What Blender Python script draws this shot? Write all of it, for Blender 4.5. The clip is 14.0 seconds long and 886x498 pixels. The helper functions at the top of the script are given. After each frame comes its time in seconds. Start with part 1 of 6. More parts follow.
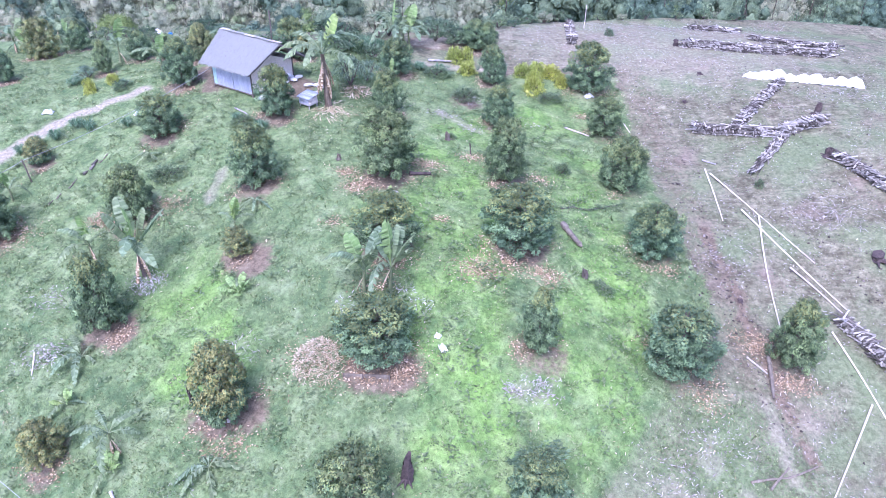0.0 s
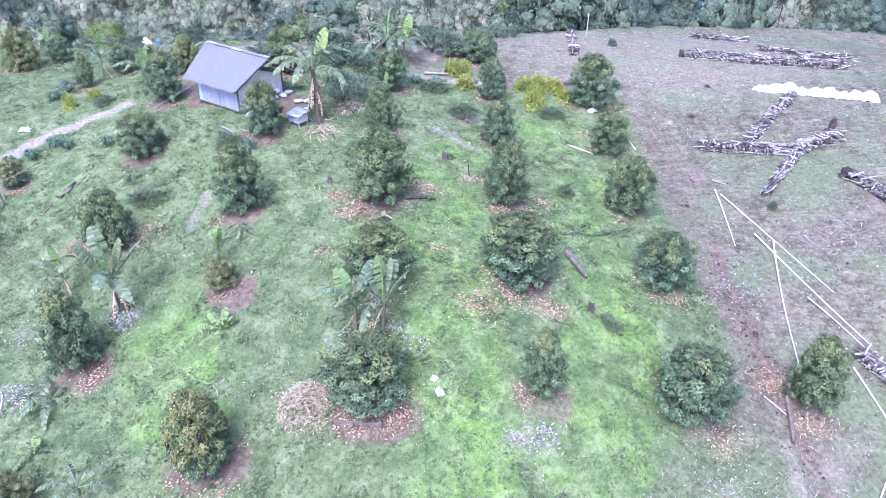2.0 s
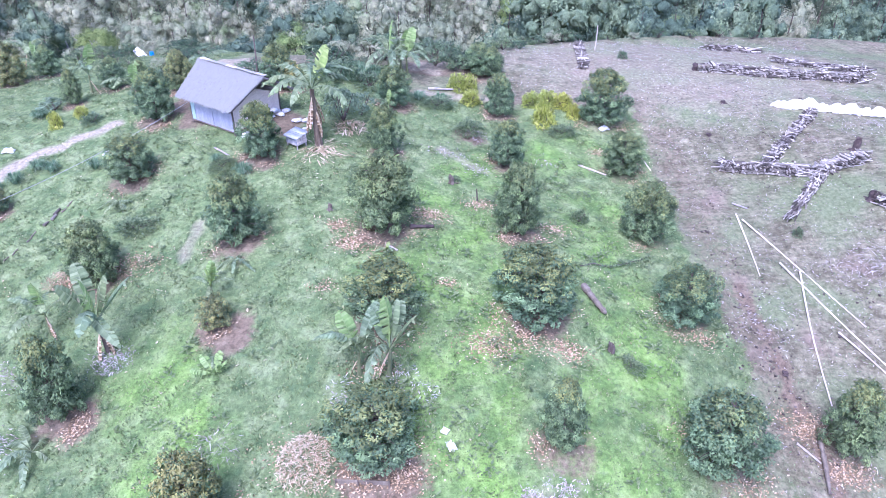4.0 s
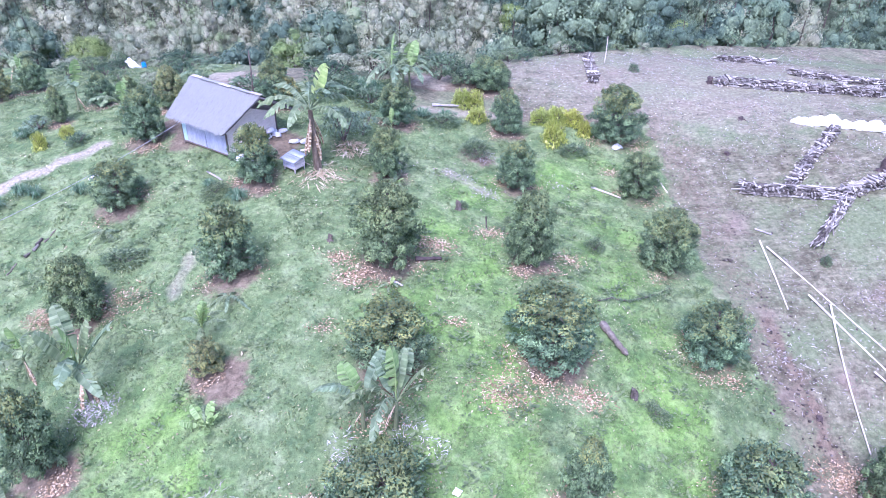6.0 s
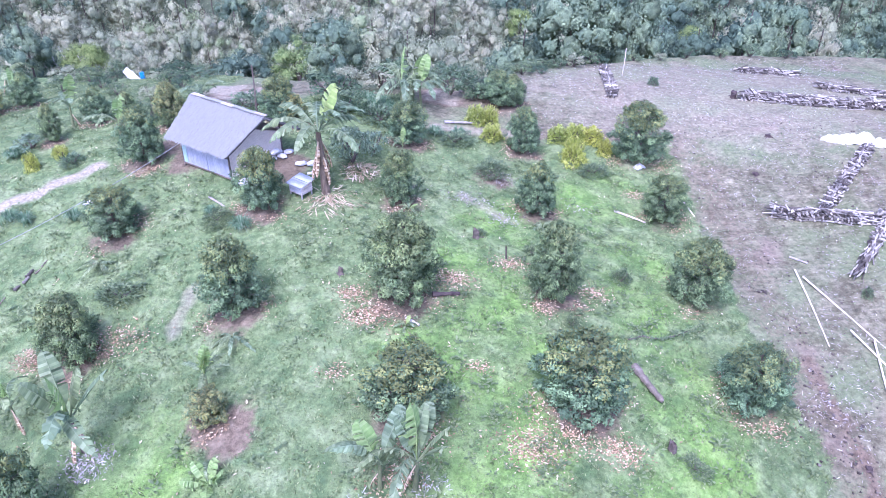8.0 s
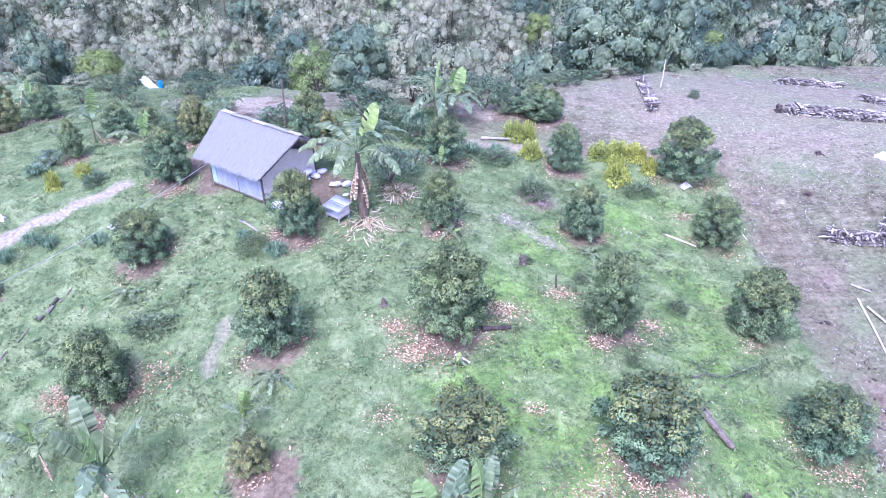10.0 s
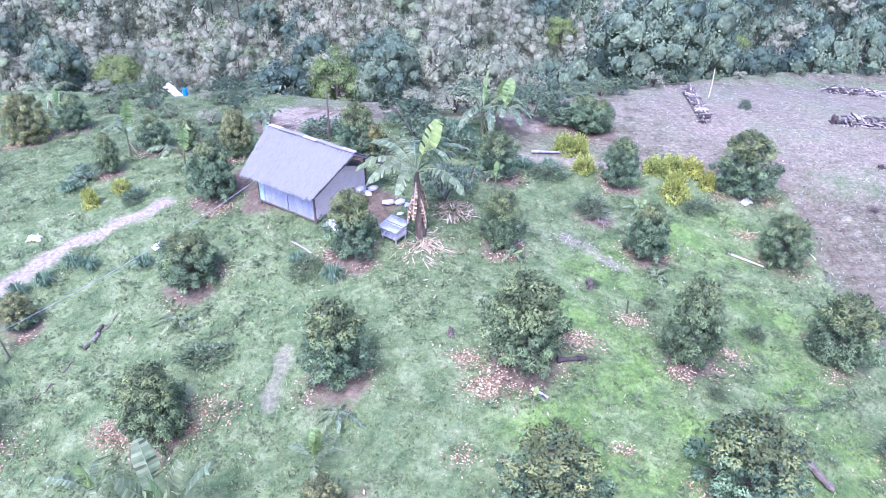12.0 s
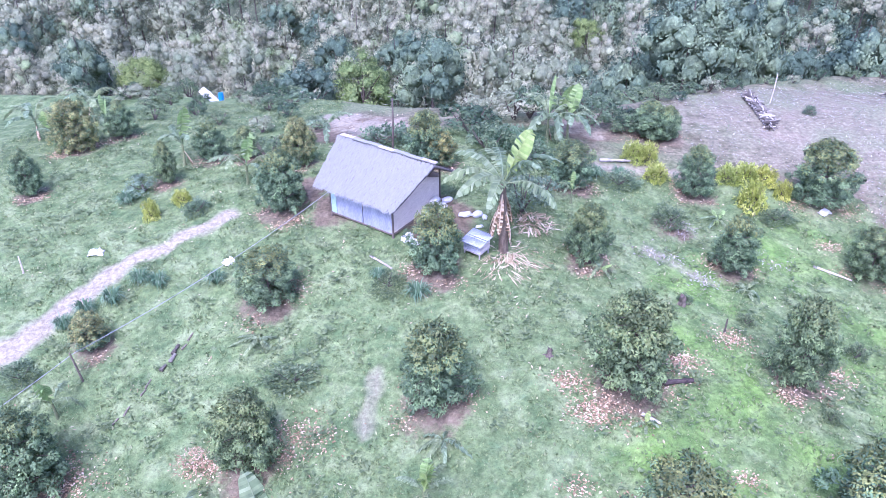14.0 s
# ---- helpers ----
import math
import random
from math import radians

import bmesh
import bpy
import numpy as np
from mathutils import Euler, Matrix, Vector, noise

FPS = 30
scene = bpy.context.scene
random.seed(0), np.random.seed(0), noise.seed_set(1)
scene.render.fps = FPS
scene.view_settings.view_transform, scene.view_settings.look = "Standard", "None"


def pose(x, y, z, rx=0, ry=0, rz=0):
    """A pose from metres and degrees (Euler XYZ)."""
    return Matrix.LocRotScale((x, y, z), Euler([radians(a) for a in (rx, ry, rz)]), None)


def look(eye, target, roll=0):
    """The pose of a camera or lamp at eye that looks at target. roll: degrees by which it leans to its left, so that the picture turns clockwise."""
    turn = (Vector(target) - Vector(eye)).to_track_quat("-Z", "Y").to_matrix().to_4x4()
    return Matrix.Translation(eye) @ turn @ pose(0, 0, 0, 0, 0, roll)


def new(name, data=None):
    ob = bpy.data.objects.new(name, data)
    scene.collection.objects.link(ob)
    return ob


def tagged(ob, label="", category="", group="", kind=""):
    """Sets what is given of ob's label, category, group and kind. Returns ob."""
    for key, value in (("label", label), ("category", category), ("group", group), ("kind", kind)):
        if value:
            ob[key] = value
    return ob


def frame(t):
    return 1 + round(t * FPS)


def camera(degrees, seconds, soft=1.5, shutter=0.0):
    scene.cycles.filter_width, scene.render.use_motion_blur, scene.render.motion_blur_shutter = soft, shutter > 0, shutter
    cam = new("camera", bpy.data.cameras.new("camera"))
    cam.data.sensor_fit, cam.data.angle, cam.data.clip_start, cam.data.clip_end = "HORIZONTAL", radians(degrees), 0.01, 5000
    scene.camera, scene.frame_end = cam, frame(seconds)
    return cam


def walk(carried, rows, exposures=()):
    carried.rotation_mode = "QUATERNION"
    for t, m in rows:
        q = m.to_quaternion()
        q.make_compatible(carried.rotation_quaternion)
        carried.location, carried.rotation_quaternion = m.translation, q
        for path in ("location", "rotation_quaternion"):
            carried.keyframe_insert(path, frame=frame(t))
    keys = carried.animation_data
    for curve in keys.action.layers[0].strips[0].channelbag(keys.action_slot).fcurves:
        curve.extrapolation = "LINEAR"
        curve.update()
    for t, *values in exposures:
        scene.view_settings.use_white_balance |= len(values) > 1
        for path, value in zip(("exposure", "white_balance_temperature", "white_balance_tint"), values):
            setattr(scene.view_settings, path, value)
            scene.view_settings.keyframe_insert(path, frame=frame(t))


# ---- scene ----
cam = camera(60.9, 14.0, soft=0.55)
METRES, EYE, TILT, LEAN, TURN = 24.0, 21.6, -33.0, 0.0, 0.0
ROWS = [
    (0.0, 0.0, 0.0, 0.0, -0.0, 0.0, 0.0),
    (0.5, 0.0008, 0.0265, 0.0178, -0.02, 0.0, 0.01),
    (1.0, 0.0015, 0.0534, 0.0354, -0.06, 0.01, 0.04),
    (1.5, 0.0028, 0.0796, 0.0524, -0.1, -0.01, 0.08),
    (2.0, 0.0024, 0.1054, 0.0677, -0.16, 0.0, 0.11),
    (2.5, -0.0021, 0.1313, 0.0836, -0.27, 0.01, 0.18),
    (3.0, -0.0088, 0.1577, 0.102, -0.33, 0.02, 0.21),
    (5.5, -0.0386, 0.293, 0.1934, -0.52, 0.04, 0.33),
    (6.0, -0.0427, 0.3202, 0.2109, -0.57, 0.04, 0.38),
    (6.5, -0.0476, 0.3483, 0.229, -0.58, 0.03, 0.38),
    (7.0, -0.0558, 0.3758, 0.247, -0.56, 0.03, 0.38),
    (7.5, -0.0658, 0.4017, 0.2637, -0.61, 0.02, 0.4),
    (8.0, -0.0791, 0.4267, 0.28, -0.61, 0.03, 0.4),
    (10.5, -0.1929, 0.5338, 0.3531, -0.28, -0.01, 0.2),
    (11.0, -0.2237, 0.5539, 0.3655, -0.31, -0.01, 0.22),
    (11.5, -0.2563, 0.5724, 0.3761, -0.26, -0.02, 0.2),
    (12.0, -0.2914, 0.5901, 0.3873, -0.33, -0.03, 0.22),
    (12.5, -0.3279, 0.607, 0.3963, -0.35, -0.02, 0.23),
    (13.0, -0.3711, 0.6239, 0.4042, -0.37, -0.02, 0.24),
    (13.5, -0.4181, 0.6386, 0.4111, -0.48, -0.04, 0.3),
    (14.0, -0.4657, 0.6528, 0.4178, -0.58, -0.03, 0.32),
]
walk(cam, [(t, pose(0, 0, EYE, TILT, LEAN, TURN) @ pose(METRES * x, METRES * y, METRES * z, 90 + pitch, roll, yaw)) for t, x, y, z, yaw, pitch, roll in ROWS], exposures=((0.0, 1.73, 4940, 43), (14.0, 1.83, 4900, 49)))


# ---- world, sun and exposure ----
world = bpy.data.worlds.new("overcast_sky")
scene.world = world
world.use_nodes = True
SUN_UP, SUN_TURN = radians(58), radians(200)
wn = world.node_tree.nodes
sky = wn.new("ShaderNodeTexSky")
sky.sky_type, sky.sun_disc = "NISHITA", False
sky.sun_elevation, sky.sun_rotation = SUN_UP, SUN_TURN
sky.air_density, sky.dust_density, sky.ozone_density = 1.0, 3.0, 1.0
wn["Background"].inputs[1].default_value = 0.13
world.node_tree.links.new(sky.outputs[0], wn["Background"].inputs[0])
sun_data = bpy.data.lights.new("sun", "SUN")
sun_data.energy, sun_data.angle, sun_data.color = 1.4, radians(25), (1.0, 0.97, 0.93)
sun = new("sun", sun_data)
sun.matrix_world = look((0, 0, 60), (60 * math.cos(SUN_UP) / math.sin(SUN_UP) * -math.sin(SUN_TURN), 60 * math.cos(SUN_UP) / math.sin(SUN_UP) * -math.cos(SUN_TURN), 0))

# ---- materials ----


class Nodes:
    """A small node material builder."""

    def __init__(self, name, rough=0.8, spec=0.3, metal=0.0):
        self.mat = bpy.data.materials.new(name)
        self.mat.use_nodes = True
        self.tree = self.mat.node_tree
        self.bsdf = self.tree.nodes["Principled BSDF"]
        self.bsdf.inputs["Roughness"].default_value = rough
        self.bsdf.inputs["Specular IOR Level"].default_value = spec
        self.bsdf.inputs["Metallic"].default_value = metal
        self.coord = self.add("ShaderNodeTexCoord").outputs["Object"]

    def add(self, kind):
        return self.tree.nodes.new(kind)

    def link(self, a, b):
        self.tree.links.new(a, b)

    def noise(self, scale, detail=4, stretch=None, rough=0.6):
        n = self.add("ShaderNodeTexNoise")
        n.inputs["Scale"].default_value, n.inputs["Detail"].default_value = scale, detail
        n.inputs["Roughness"].default_value = rough
        where = self.coord
        if stretch:
            m = self.add("ShaderNodeMapping")
            m.inputs["Scale"].default_value = stretch
            self.link(where, m.inputs["Vector"])
            where = m.outputs[0]
        self.link(where, n.inputs["Vector"])
        return n.outputs["Fac"]

    def ramp(self, fac, *stops):
        r = self.add("ShaderNodeValToRGB")
        e = r.color_ramp.elements
        while len(e) < len(stops):
            e.new(0.5)
        for el, (at, col) in zip(e, stops):
            el.position, el.color = at, (*col, 1)
        self.link(fac, r.inputs[0])
        return r.outputs[0]

    def mix(self, fac, a, b, blend="MIX"):
        m = self.add("ShaderNodeMix")
        m.data_type, m.blend_type = "RGBA", blend
        for sock, val in ((m.inputs[0], fac), (m.inputs[6], a), (m.inputs[7], b)):
            if isinstance(val, (int, float)):
                sock.default_value = val
            elif isinstance(val, tuple):
                sock.default_value = (*val, 1)
            else:
                self.link(val, sock)
        return m.outputs[2]

    def math(self, op, a, b=0.0):
        m = self.add("ShaderNodeMath")
        m.operation = op
        for sock, val in ((m.inputs[0], a), (m.inputs[1], b)):
            if isinstance(val, (int, float)):
                sock.default_value = val
            else:
                self.link(val, sock)
        return m.outputs[0]

    def attr(self, name):
        a = self.add("ShaderNodeAttribute")
        a.attribute_name = name
        return a.outputs["Fac"]

    def island(self):
        return self.add("ShaderNodeNewGeometry").outputs["Random Per Island"]

    def chance(self):
        return self.add("ShaderNodeObjectInfo").outputs["Random"]

    def color(self, col):
        self.link(col, self.bsdf.inputs["Base Color"])
        self.col = col
        return self

    def bump(self, height, strength=0.5, distance=0.03):
        b = self.add("ShaderNodeBump")
        b.inputs["Strength"].default_value, b.inputs["Distance"].default_value = strength, distance
        self.link(height, b.inputs["Height"])
        self.link(b.outputs[0], self.bsdf.inputs["Normal"])
        return self

    def thin(self, share=0.3):
        t = self.add("ShaderNodeBsdfTranslucent")
        self.link(self.col, t.inputs["Color"])
        m = self.add("ShaderNodeMixShader")
        m.inputs[0].default_value = share
        self.link(self.bsdf.outputs[0], m.inputs[1])
        self.link(t.outputs[0], m.inputs[2])
        self.link(m.outputs[0], self.tree.nodes["Material Output"].inputs["Surface"])
        return self


def leaf_material(name, dark, mid, light, rough=0.42, share=0.35, grain=1.5, tip=None):
    """Foliage: tone by leaf, by shoot (with tip colour), by clump and by plant. Tips are painted as lit, inner shoots
    as shaded.
    """
    n = Nodes(name, rough, 0.22)
    by_leaf = n.ramp(n.island(), (0.0, dark), (0.5, mid), (1.0, light))
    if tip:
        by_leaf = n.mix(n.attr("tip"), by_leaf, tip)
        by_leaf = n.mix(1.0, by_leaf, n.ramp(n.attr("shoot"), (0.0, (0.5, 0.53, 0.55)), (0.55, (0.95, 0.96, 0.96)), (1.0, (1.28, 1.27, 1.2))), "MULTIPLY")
    by_clump = n.ramp(n.noise(grain, 3), (0.35, (0.7, 0.71, 0.72)), (0.68, (1.25, 1.24, 1.18)))
    by_tree = n.ramp(n.chance(), (0.0, (0.9, 0.96, 1.0)), (1.0, (1.1, 1.04, 0.92)))
    n.color(n.mix(1.0, n.mix(1.0, by_leaf, by_clump, "MULTIPLY"), by_tree, "MULTIPLY"))
    return n.thin(share).mat


def canopy_material(name, *hues, lively=1.0):
    """Leaves of a mixed wood: hue by tree, tone by leaf."""
    n = Nodes(name, 0.8, 0.1)
    hue = n.ramp(n.noise(0.14, 2), *zip((0.32, 0.45, 0.56, 0.68), hues))
    tone = n.ramp(n.island(), (0.0, (0.8, 0.8, 0.8)), (1.0, (1.2, 1.2, 1.2)))
    bough = n.ramp(n.noise(0.6, 3, rough=0.7), (0.36, (1 - 0.35 * lively, 1 - 0.33 * lively, 1 - 0.3 * lively)), (0.62, (1 + 0.3 * lively, 1 + 0.29 * lively, 1 + 0.24 * lively)))
    spray = n.noise(3.2, 5, rough=0.8)
    bough = n.mix(1.0, bough, n.ramp(spray, (0.36, (1 - 0.4 * lively, 1 - 0.39 * lively, 1 - 0.36 * lively)), (0.64, (1 + 0.4 * lively, 1 + 0.38 * lively, 1 + 0.32 * lively))), "MULTIPLY")
    n.color(n.mix(1.0, n.mix(1.0, hue, bough, "MULTIPLY"), tone, "MULTIPLY"))
    return n.thin(0.42 - 0.12 * lively).mat


def plain_material(name, a, b, scale=4.0, rough=0.8, metal=0.0, stretch=None, bump=0.4, distance=0.02, fine=None):
    n = Nodes(name, rough, 0.3, metal)
    base = n.ramp(n.noise(scale, 5, stretch), (0.3, a), (0.7, b))
    grain = n.noise(fine or scale * 9, 3, stretch)
    shade = n.ramp(grain, (0.3, (0.75, 0.75, 0.75)), (0.7, (1.15, 1.15, 1.15)))
    tone = n.ramp(n.chance(), (0.0, (0.8, 0.8, 0.82)), (1.0, (1.15, 1.14, 1.1)))
    n.color(n.mix(1.0, n.mix(1.0, base, shade, "MULTIPLY"), tone, "MULTIPLY"))
    return n.bump(grain, bump, distance).mat


def log_material():
    """Weathered split firewood, from dark bark to bleached wood by piece."""
    n = Nodes("split_log", 0.9, 0.2)
    piece = n.ramp(n.chance(), (0.0, (0.055, 0.047, 0.038)), (0.35, (0.15, 0.136, 0.104)), (0.65, (0.31, 0.29, 0.23)), (1.0, (0.56, 0.53, 0.45)))
    grain = n.noise(14.0, 4, (0.4, 2, 2))
    n.color(n.mix(1.0, piece, n.ramp(grain, (0.3, (0.65, 0.65, 0.65)), (0.7, (1.25, 1.25, 1.25))), "MULTIPLY"))
    return n.bump(grain, 0.6, 0.02).mat


def island_material(name, *stops, rough=0.8, share=0.0):
    n = Nodes(name, rough, 0.25)
    n.color(n.ramp(n.island(), *stops))
    if share:
        n.thin(share)
    return n.mat


def ground_material():
    n = Nodes("orchard_ground", 0.95, 0.15)
    big, mid, fine = n.noise(0.16, 3), n.noise(0.9, 4), n.noise(7.0, 5, rough=0.75)
    grass = n.ramp(mid, (0.32, (0.07, 0.116, 0.043)), (0.5, (0.127, 0.18, 0.067)), (0.66, (0.196, 0.248, 0.109)))
    grass = n.mix(n.attr("lush"), grass, n.ramp(mid, (0.34, (0.109, 0.193, 0.042)), (0.5, (0.159, 0.27, 0.057)), (0.66, (0.222, 0.331, 0.087))))
    # lighter grass mix, fading in beyond y = 31 and out by y = 66
    grass = n.mix(n.attr("clover"), grass, n.ramp(mid, (0.32, (0.097, 0.154, 0.055)), (0.5, (0.159, 0.217, 0.081)), (0.66, (0.229, 0.284, 0.123))))
    blotch = n.noise(2.3, 5, rough=0.7)
    grass = n.mix(n.ramp(blotch, (0.57, (0, 0, 0)), (0.75, (0.5, 0.5, 0.5))), grass, (0.25, 0.285, 0.155))
    grass = n.mix(n.ramp(n.noise(1.4, 4, rough=0.7), (0.55, (0, 0, 0)), (0.72, (0.5, 0.5, 0.5))), grass, (0.078, 0.14, 0.062))
    soil = n.ramp(n.noise(2.6, 6, rough=0.8), (0.3, (0.1, 0.076, 0.048)), (0.5, (0.168, 0.13, 0.082)), (0.72, (0.245, 0.2, 0.132)))
    straw = n.ramp(n.noise(1.6, 6, rough=0.8), (0.3, (0.082, 0.082, 0.046)), (0.48, (0.144, 0.14, 0.082)), (0.7, (0.244, 0.234, 0.147)))
    drag = n.noise(1.0, 5, (0.5, 4.0, 1.0), 0.7)
    tread = n.noise(0.75, 5, rough=0.75)
    straw = n.mix(1.0, straw, n.ramp(tread, (0.36, (0.72, 0.71, 0.7)), (0.62, (1.24, 1.24, 1.23))), "MULTIPLY")
    straw = n.mix(1.0, straw, n.ramp(drag, (0.34, (0.78, 0.76, 0.74)), (0.64, (1.22, 1.21, 1.19))), "MULTIPLY")
    rust = n.noise(0.35, 3)
    straw = n.mix(n.ramp(rust, (0.55, (0, 0, 0)), (0.7, (0.55, 0.55, 0.55))), straw, (0.235, 0.175, 0.13))
    straw = n.mix(n.ramp(big, (0.45, (0, 0, 0)), (0.6, (0.75, 0.75, 0.75))), straw, (0.15, 0.19, 0.085))
    edge = n.math("ADD", n.attr("dry"), n.math("MULTIPLY", n.math("SUBTRACT", fine, 0.5), 0.9))
    col = n.mix(n.ramp(edge, (0.38, (0, 0, 0)), (0.62, (1, 1, 1))), grass, straw)
    rim = n.math("ADD", n.attr("bare"), n.math("MULTIPLY", n.math("SUBTRACT", n.noise(3.0, 6, rough=0.8), 0.5), 1.7))
    col = n.mix(n.ramp(rim, (0.3, (0, 0, 0)), (0.85, (0.95, 0.95, 0.95))), col, soil)
    col = n.mix(n.ramp(n.attr("pale"), (0.3, (0, 0, 0)), (0.8, (1, 1, 1))), col, n.ramp(fine, (0.3, (0.235, 0.208, 0.135)), (0.7, (0.36, 0.326, 0.22))))
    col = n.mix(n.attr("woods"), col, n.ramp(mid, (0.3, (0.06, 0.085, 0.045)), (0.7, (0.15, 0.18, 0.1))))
    speck = n.ramp(n.noise(4.2, 5, rough=0.72), (0.32, (0.62, 0.62, 0.62)), (0.68, (1.36, 1.36, 1.36)))
    n.color(n.mix(1.0, col, speck, "MULTIPLY"))
    return n.bump(fine, 0.9, 0.08).mat


M_GROUND = ground_material()
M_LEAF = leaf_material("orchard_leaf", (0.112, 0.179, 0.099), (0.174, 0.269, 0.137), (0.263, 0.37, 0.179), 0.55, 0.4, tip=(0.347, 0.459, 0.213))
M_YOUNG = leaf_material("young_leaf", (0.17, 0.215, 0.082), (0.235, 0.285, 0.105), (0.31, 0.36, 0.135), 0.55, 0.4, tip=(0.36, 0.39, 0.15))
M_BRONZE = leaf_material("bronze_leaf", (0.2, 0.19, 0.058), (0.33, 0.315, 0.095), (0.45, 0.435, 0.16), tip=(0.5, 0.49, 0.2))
M_GOLD = leaf_material("golden_leaf", (0.26, 0.33, 0.05), (0.46, 0.51, 0.1), (0.62, 0.65, 0.22))
M_FERN = leaf_material("weed_leaf", (0.094, 0.144, 0.075), (0.15, 0.219, 0.106), (0.25, 0.325, 0.163))
M_PALE_LEAF = leaf_material("cassava_leaf", (0.14, 0.2, 0.12), (0.21, 0.29, 0.17), (0.29, 0.38, 0.23))
M_BANANA = leaf_material("banana_leaf", (0.15, 0.21, 0.105), (0.21, 0.28, 0.14), (0.3, 0.37, 0.21), 0.6, 0.4, 2.0)
M_STEM_GREEN = plain_material("green_banana_stem", (0.12, 0.15, 0.06), (0.24, 0.27, 0.13), 5, 0.7, stretch=(1, 1, 0.3))
M_BANANA_NEW = leaf_material("banana_new_leaf", (0.22, 0.34, 0.1), (0.29, 0.4, 0.135), (0.36, 0.46, 0.18), 0.4, 0.35, 2.0)
M_WOODS = canopy_material("woods_leaf", (0.243, 0.297, 0.166), (0.314, 0.346, 0.205), (0.371, 0.38, 0.239), (0.262, 0.335, 0.16), lively=0.55)
M_WOODS_DARK = canopy_material("woods_leaf_dark", (0.09, 0.14, 0.095), (0.134, 0.199, 0.125), (0.213, 0.28, 0.151), (0.14, 0.207, 0.123), lively=0.7)
M_TREE_DARK = leaf_material("round_tree_leaf", (0.085, 0.135, 0.085), (0.13, 0.19, 0.12), (0.19, 0.26, 0.155), 0.6, 0.3, 0.5)
M_WOODS_BRIGHT = leaf_material("woods_leaf_bright", (0.132, 0.198, 0.066), (0.209, 0.297, 0.094), (0.33, 0.407, 0.143), 0.5, 0.35, 0.3)
M_GRASS = island_material("grass_blade", (0.0, (0.119, 0.168, 0.066)), (0.4, (0.17, 0.227, 0.087)), (0.85, (0.236, 0.293, 0.116)), (1.0, (0.359, 0.387, 0.198)), share=0.4)
M_WEED = island_material("meadow_weed", (0.0, (0.101, 0.149, 0.066)), (0.5, (0.164, 0.216, 0.094)), (1.0, (0.239, 0.299, 0.133)), share=0.35)
M_TUSSOCK = island_material("tussock_blade", (0.0, (0.09, 0.17, 0.08)), (0.6, (0.15, 0.25, 0.13)), (1.0, (0.26, 0.33, 0.2)), share=0.3)
M_LITTER = island_material("dead_leaf", (0.0, (0.14, 0.095, 0.05)), (0.4, (0.31, 0.215, 0.11)), (0.75, (0.48, 0.36, 0.2)), (1.0, (0.64, 0.545, 0.37)))
M_CHIPS = island_material("bleached_debris", (0.0, (0.17, 0.145, 0.11)), (0.5, (0.33, 0.295, 0.24)), (0.85, (0.44, 0.41, 0.35)), (1.0, (0.6, 0.58, 0.52)))
M_STRAW = island_material("dry_leaf_sheath", (0.0, (0.22, 0.165, 0.082)), (0.5, (0.42, 0.355, 0.2)), (1.0, (0.6, 0.54, 0.36)))
M_BLEACHED = island_material("bleached_leaf", (0.0, (0.26, 0.245, 0.21)), (0.5, (0.44, 0.425, 0.38)), (1.0, (0.68, 0.665, 0.61)))
M_BARK = plain_material("bark", (0.085, 0.068, 0.05), (0.19, 0.16, 0.125), 6, 0.9, stretch=(1, 1, 0.3))
M_PALE_BARK = plain_material("pale_bark", (0.3, 0.28, 0.25), (0.5, 0.47, 0.43), 4, 0.9, stretch=(1, 1, 0.3))
M_CLOD = island_material("soil_clod", (0.0, (0.05, 0.042, 0.032)), (0.6, (0.11, 0.092, 0.07)), (1.0, (0.26, 0.23, 0.19)), rough=0.95)
M_TIMBER = plain_material("grey_timber", (0.12, 0.1, 0.07), (0.25, 0.22, 0.16), 4, 0.9, stretch=(1, 1, 0.3))
M_STEM = plain_material("banana_stem", (0.095, 0.073, 0.046), (0.26, 0.21, 0.14), 5, 0.7, stretch=(1, 1, 0.3))
M_LOG = log_material()
M_BAMBOO = plain_material("dry_bamboo", (0.44, 0.385, 0.3), (0.66, 0.6, 0.5), 3, 0.6, stretch=(0.4, 3, 3))
M_DARK_WOOD = plain_material("dark_wood", (0.04, 0.03, 0.026), (0.11, 0.085, 0.07), 5, 0.9)
M_THATCH = island_material("thatch", (0.0, (0.205, 0.212, 0.178)), (0.5, (0.225, 0.233, 0.195)), (1.0, (0.25, 0.258, 0.217)), rough=0.9)
M_THATCH_BED = plain_material("thatch_bed", (0.15, 0.14, 0.13), (0.21, 0.2, 0.185), 6, 0.95)
M_PANEL = plain_material("weathered_panel", (0.31, 0.34, 0.39), (0.45, 0.48, 0.52), 1.5, 0.6, stretch=(2, 2, 0.6), bump=0.2)
M_MINT = plain_material("mint_panel", (0.42, 0.62, 0.55), (0.55, 0.74, 0.66), 1.5, 0.6, bump=0.2)
M_WOVEN = plain_material("woven_wall", (0.64, 0.58, 0.48), (0.78, 0.71, 0.61), 3, 0.85, stretch=(1, 1, 4))
M_TIN = plain_material("tin_sheet", (0.27, 0.31, 0.33), (0.41, 0.45, 0.47), 2.5, 0.5, 0.2, bump=0.2)
M_SACK = plain_material("white_sack", (0.6, 0.6, 0.57), (0.8, 0.8, 0.77), 6, 0.7)
M_BLUE = plain_material("blue_plastic", (0.02, 0.2, 0.5), (0.03, 0.26, 0.6), 3, 0.4, bump=0.05)
M_ROPE = plain_material("pale_rope", (0.3, 0.32, 0.29), (0.4, 0.42, 0.38), 8, 0.7)

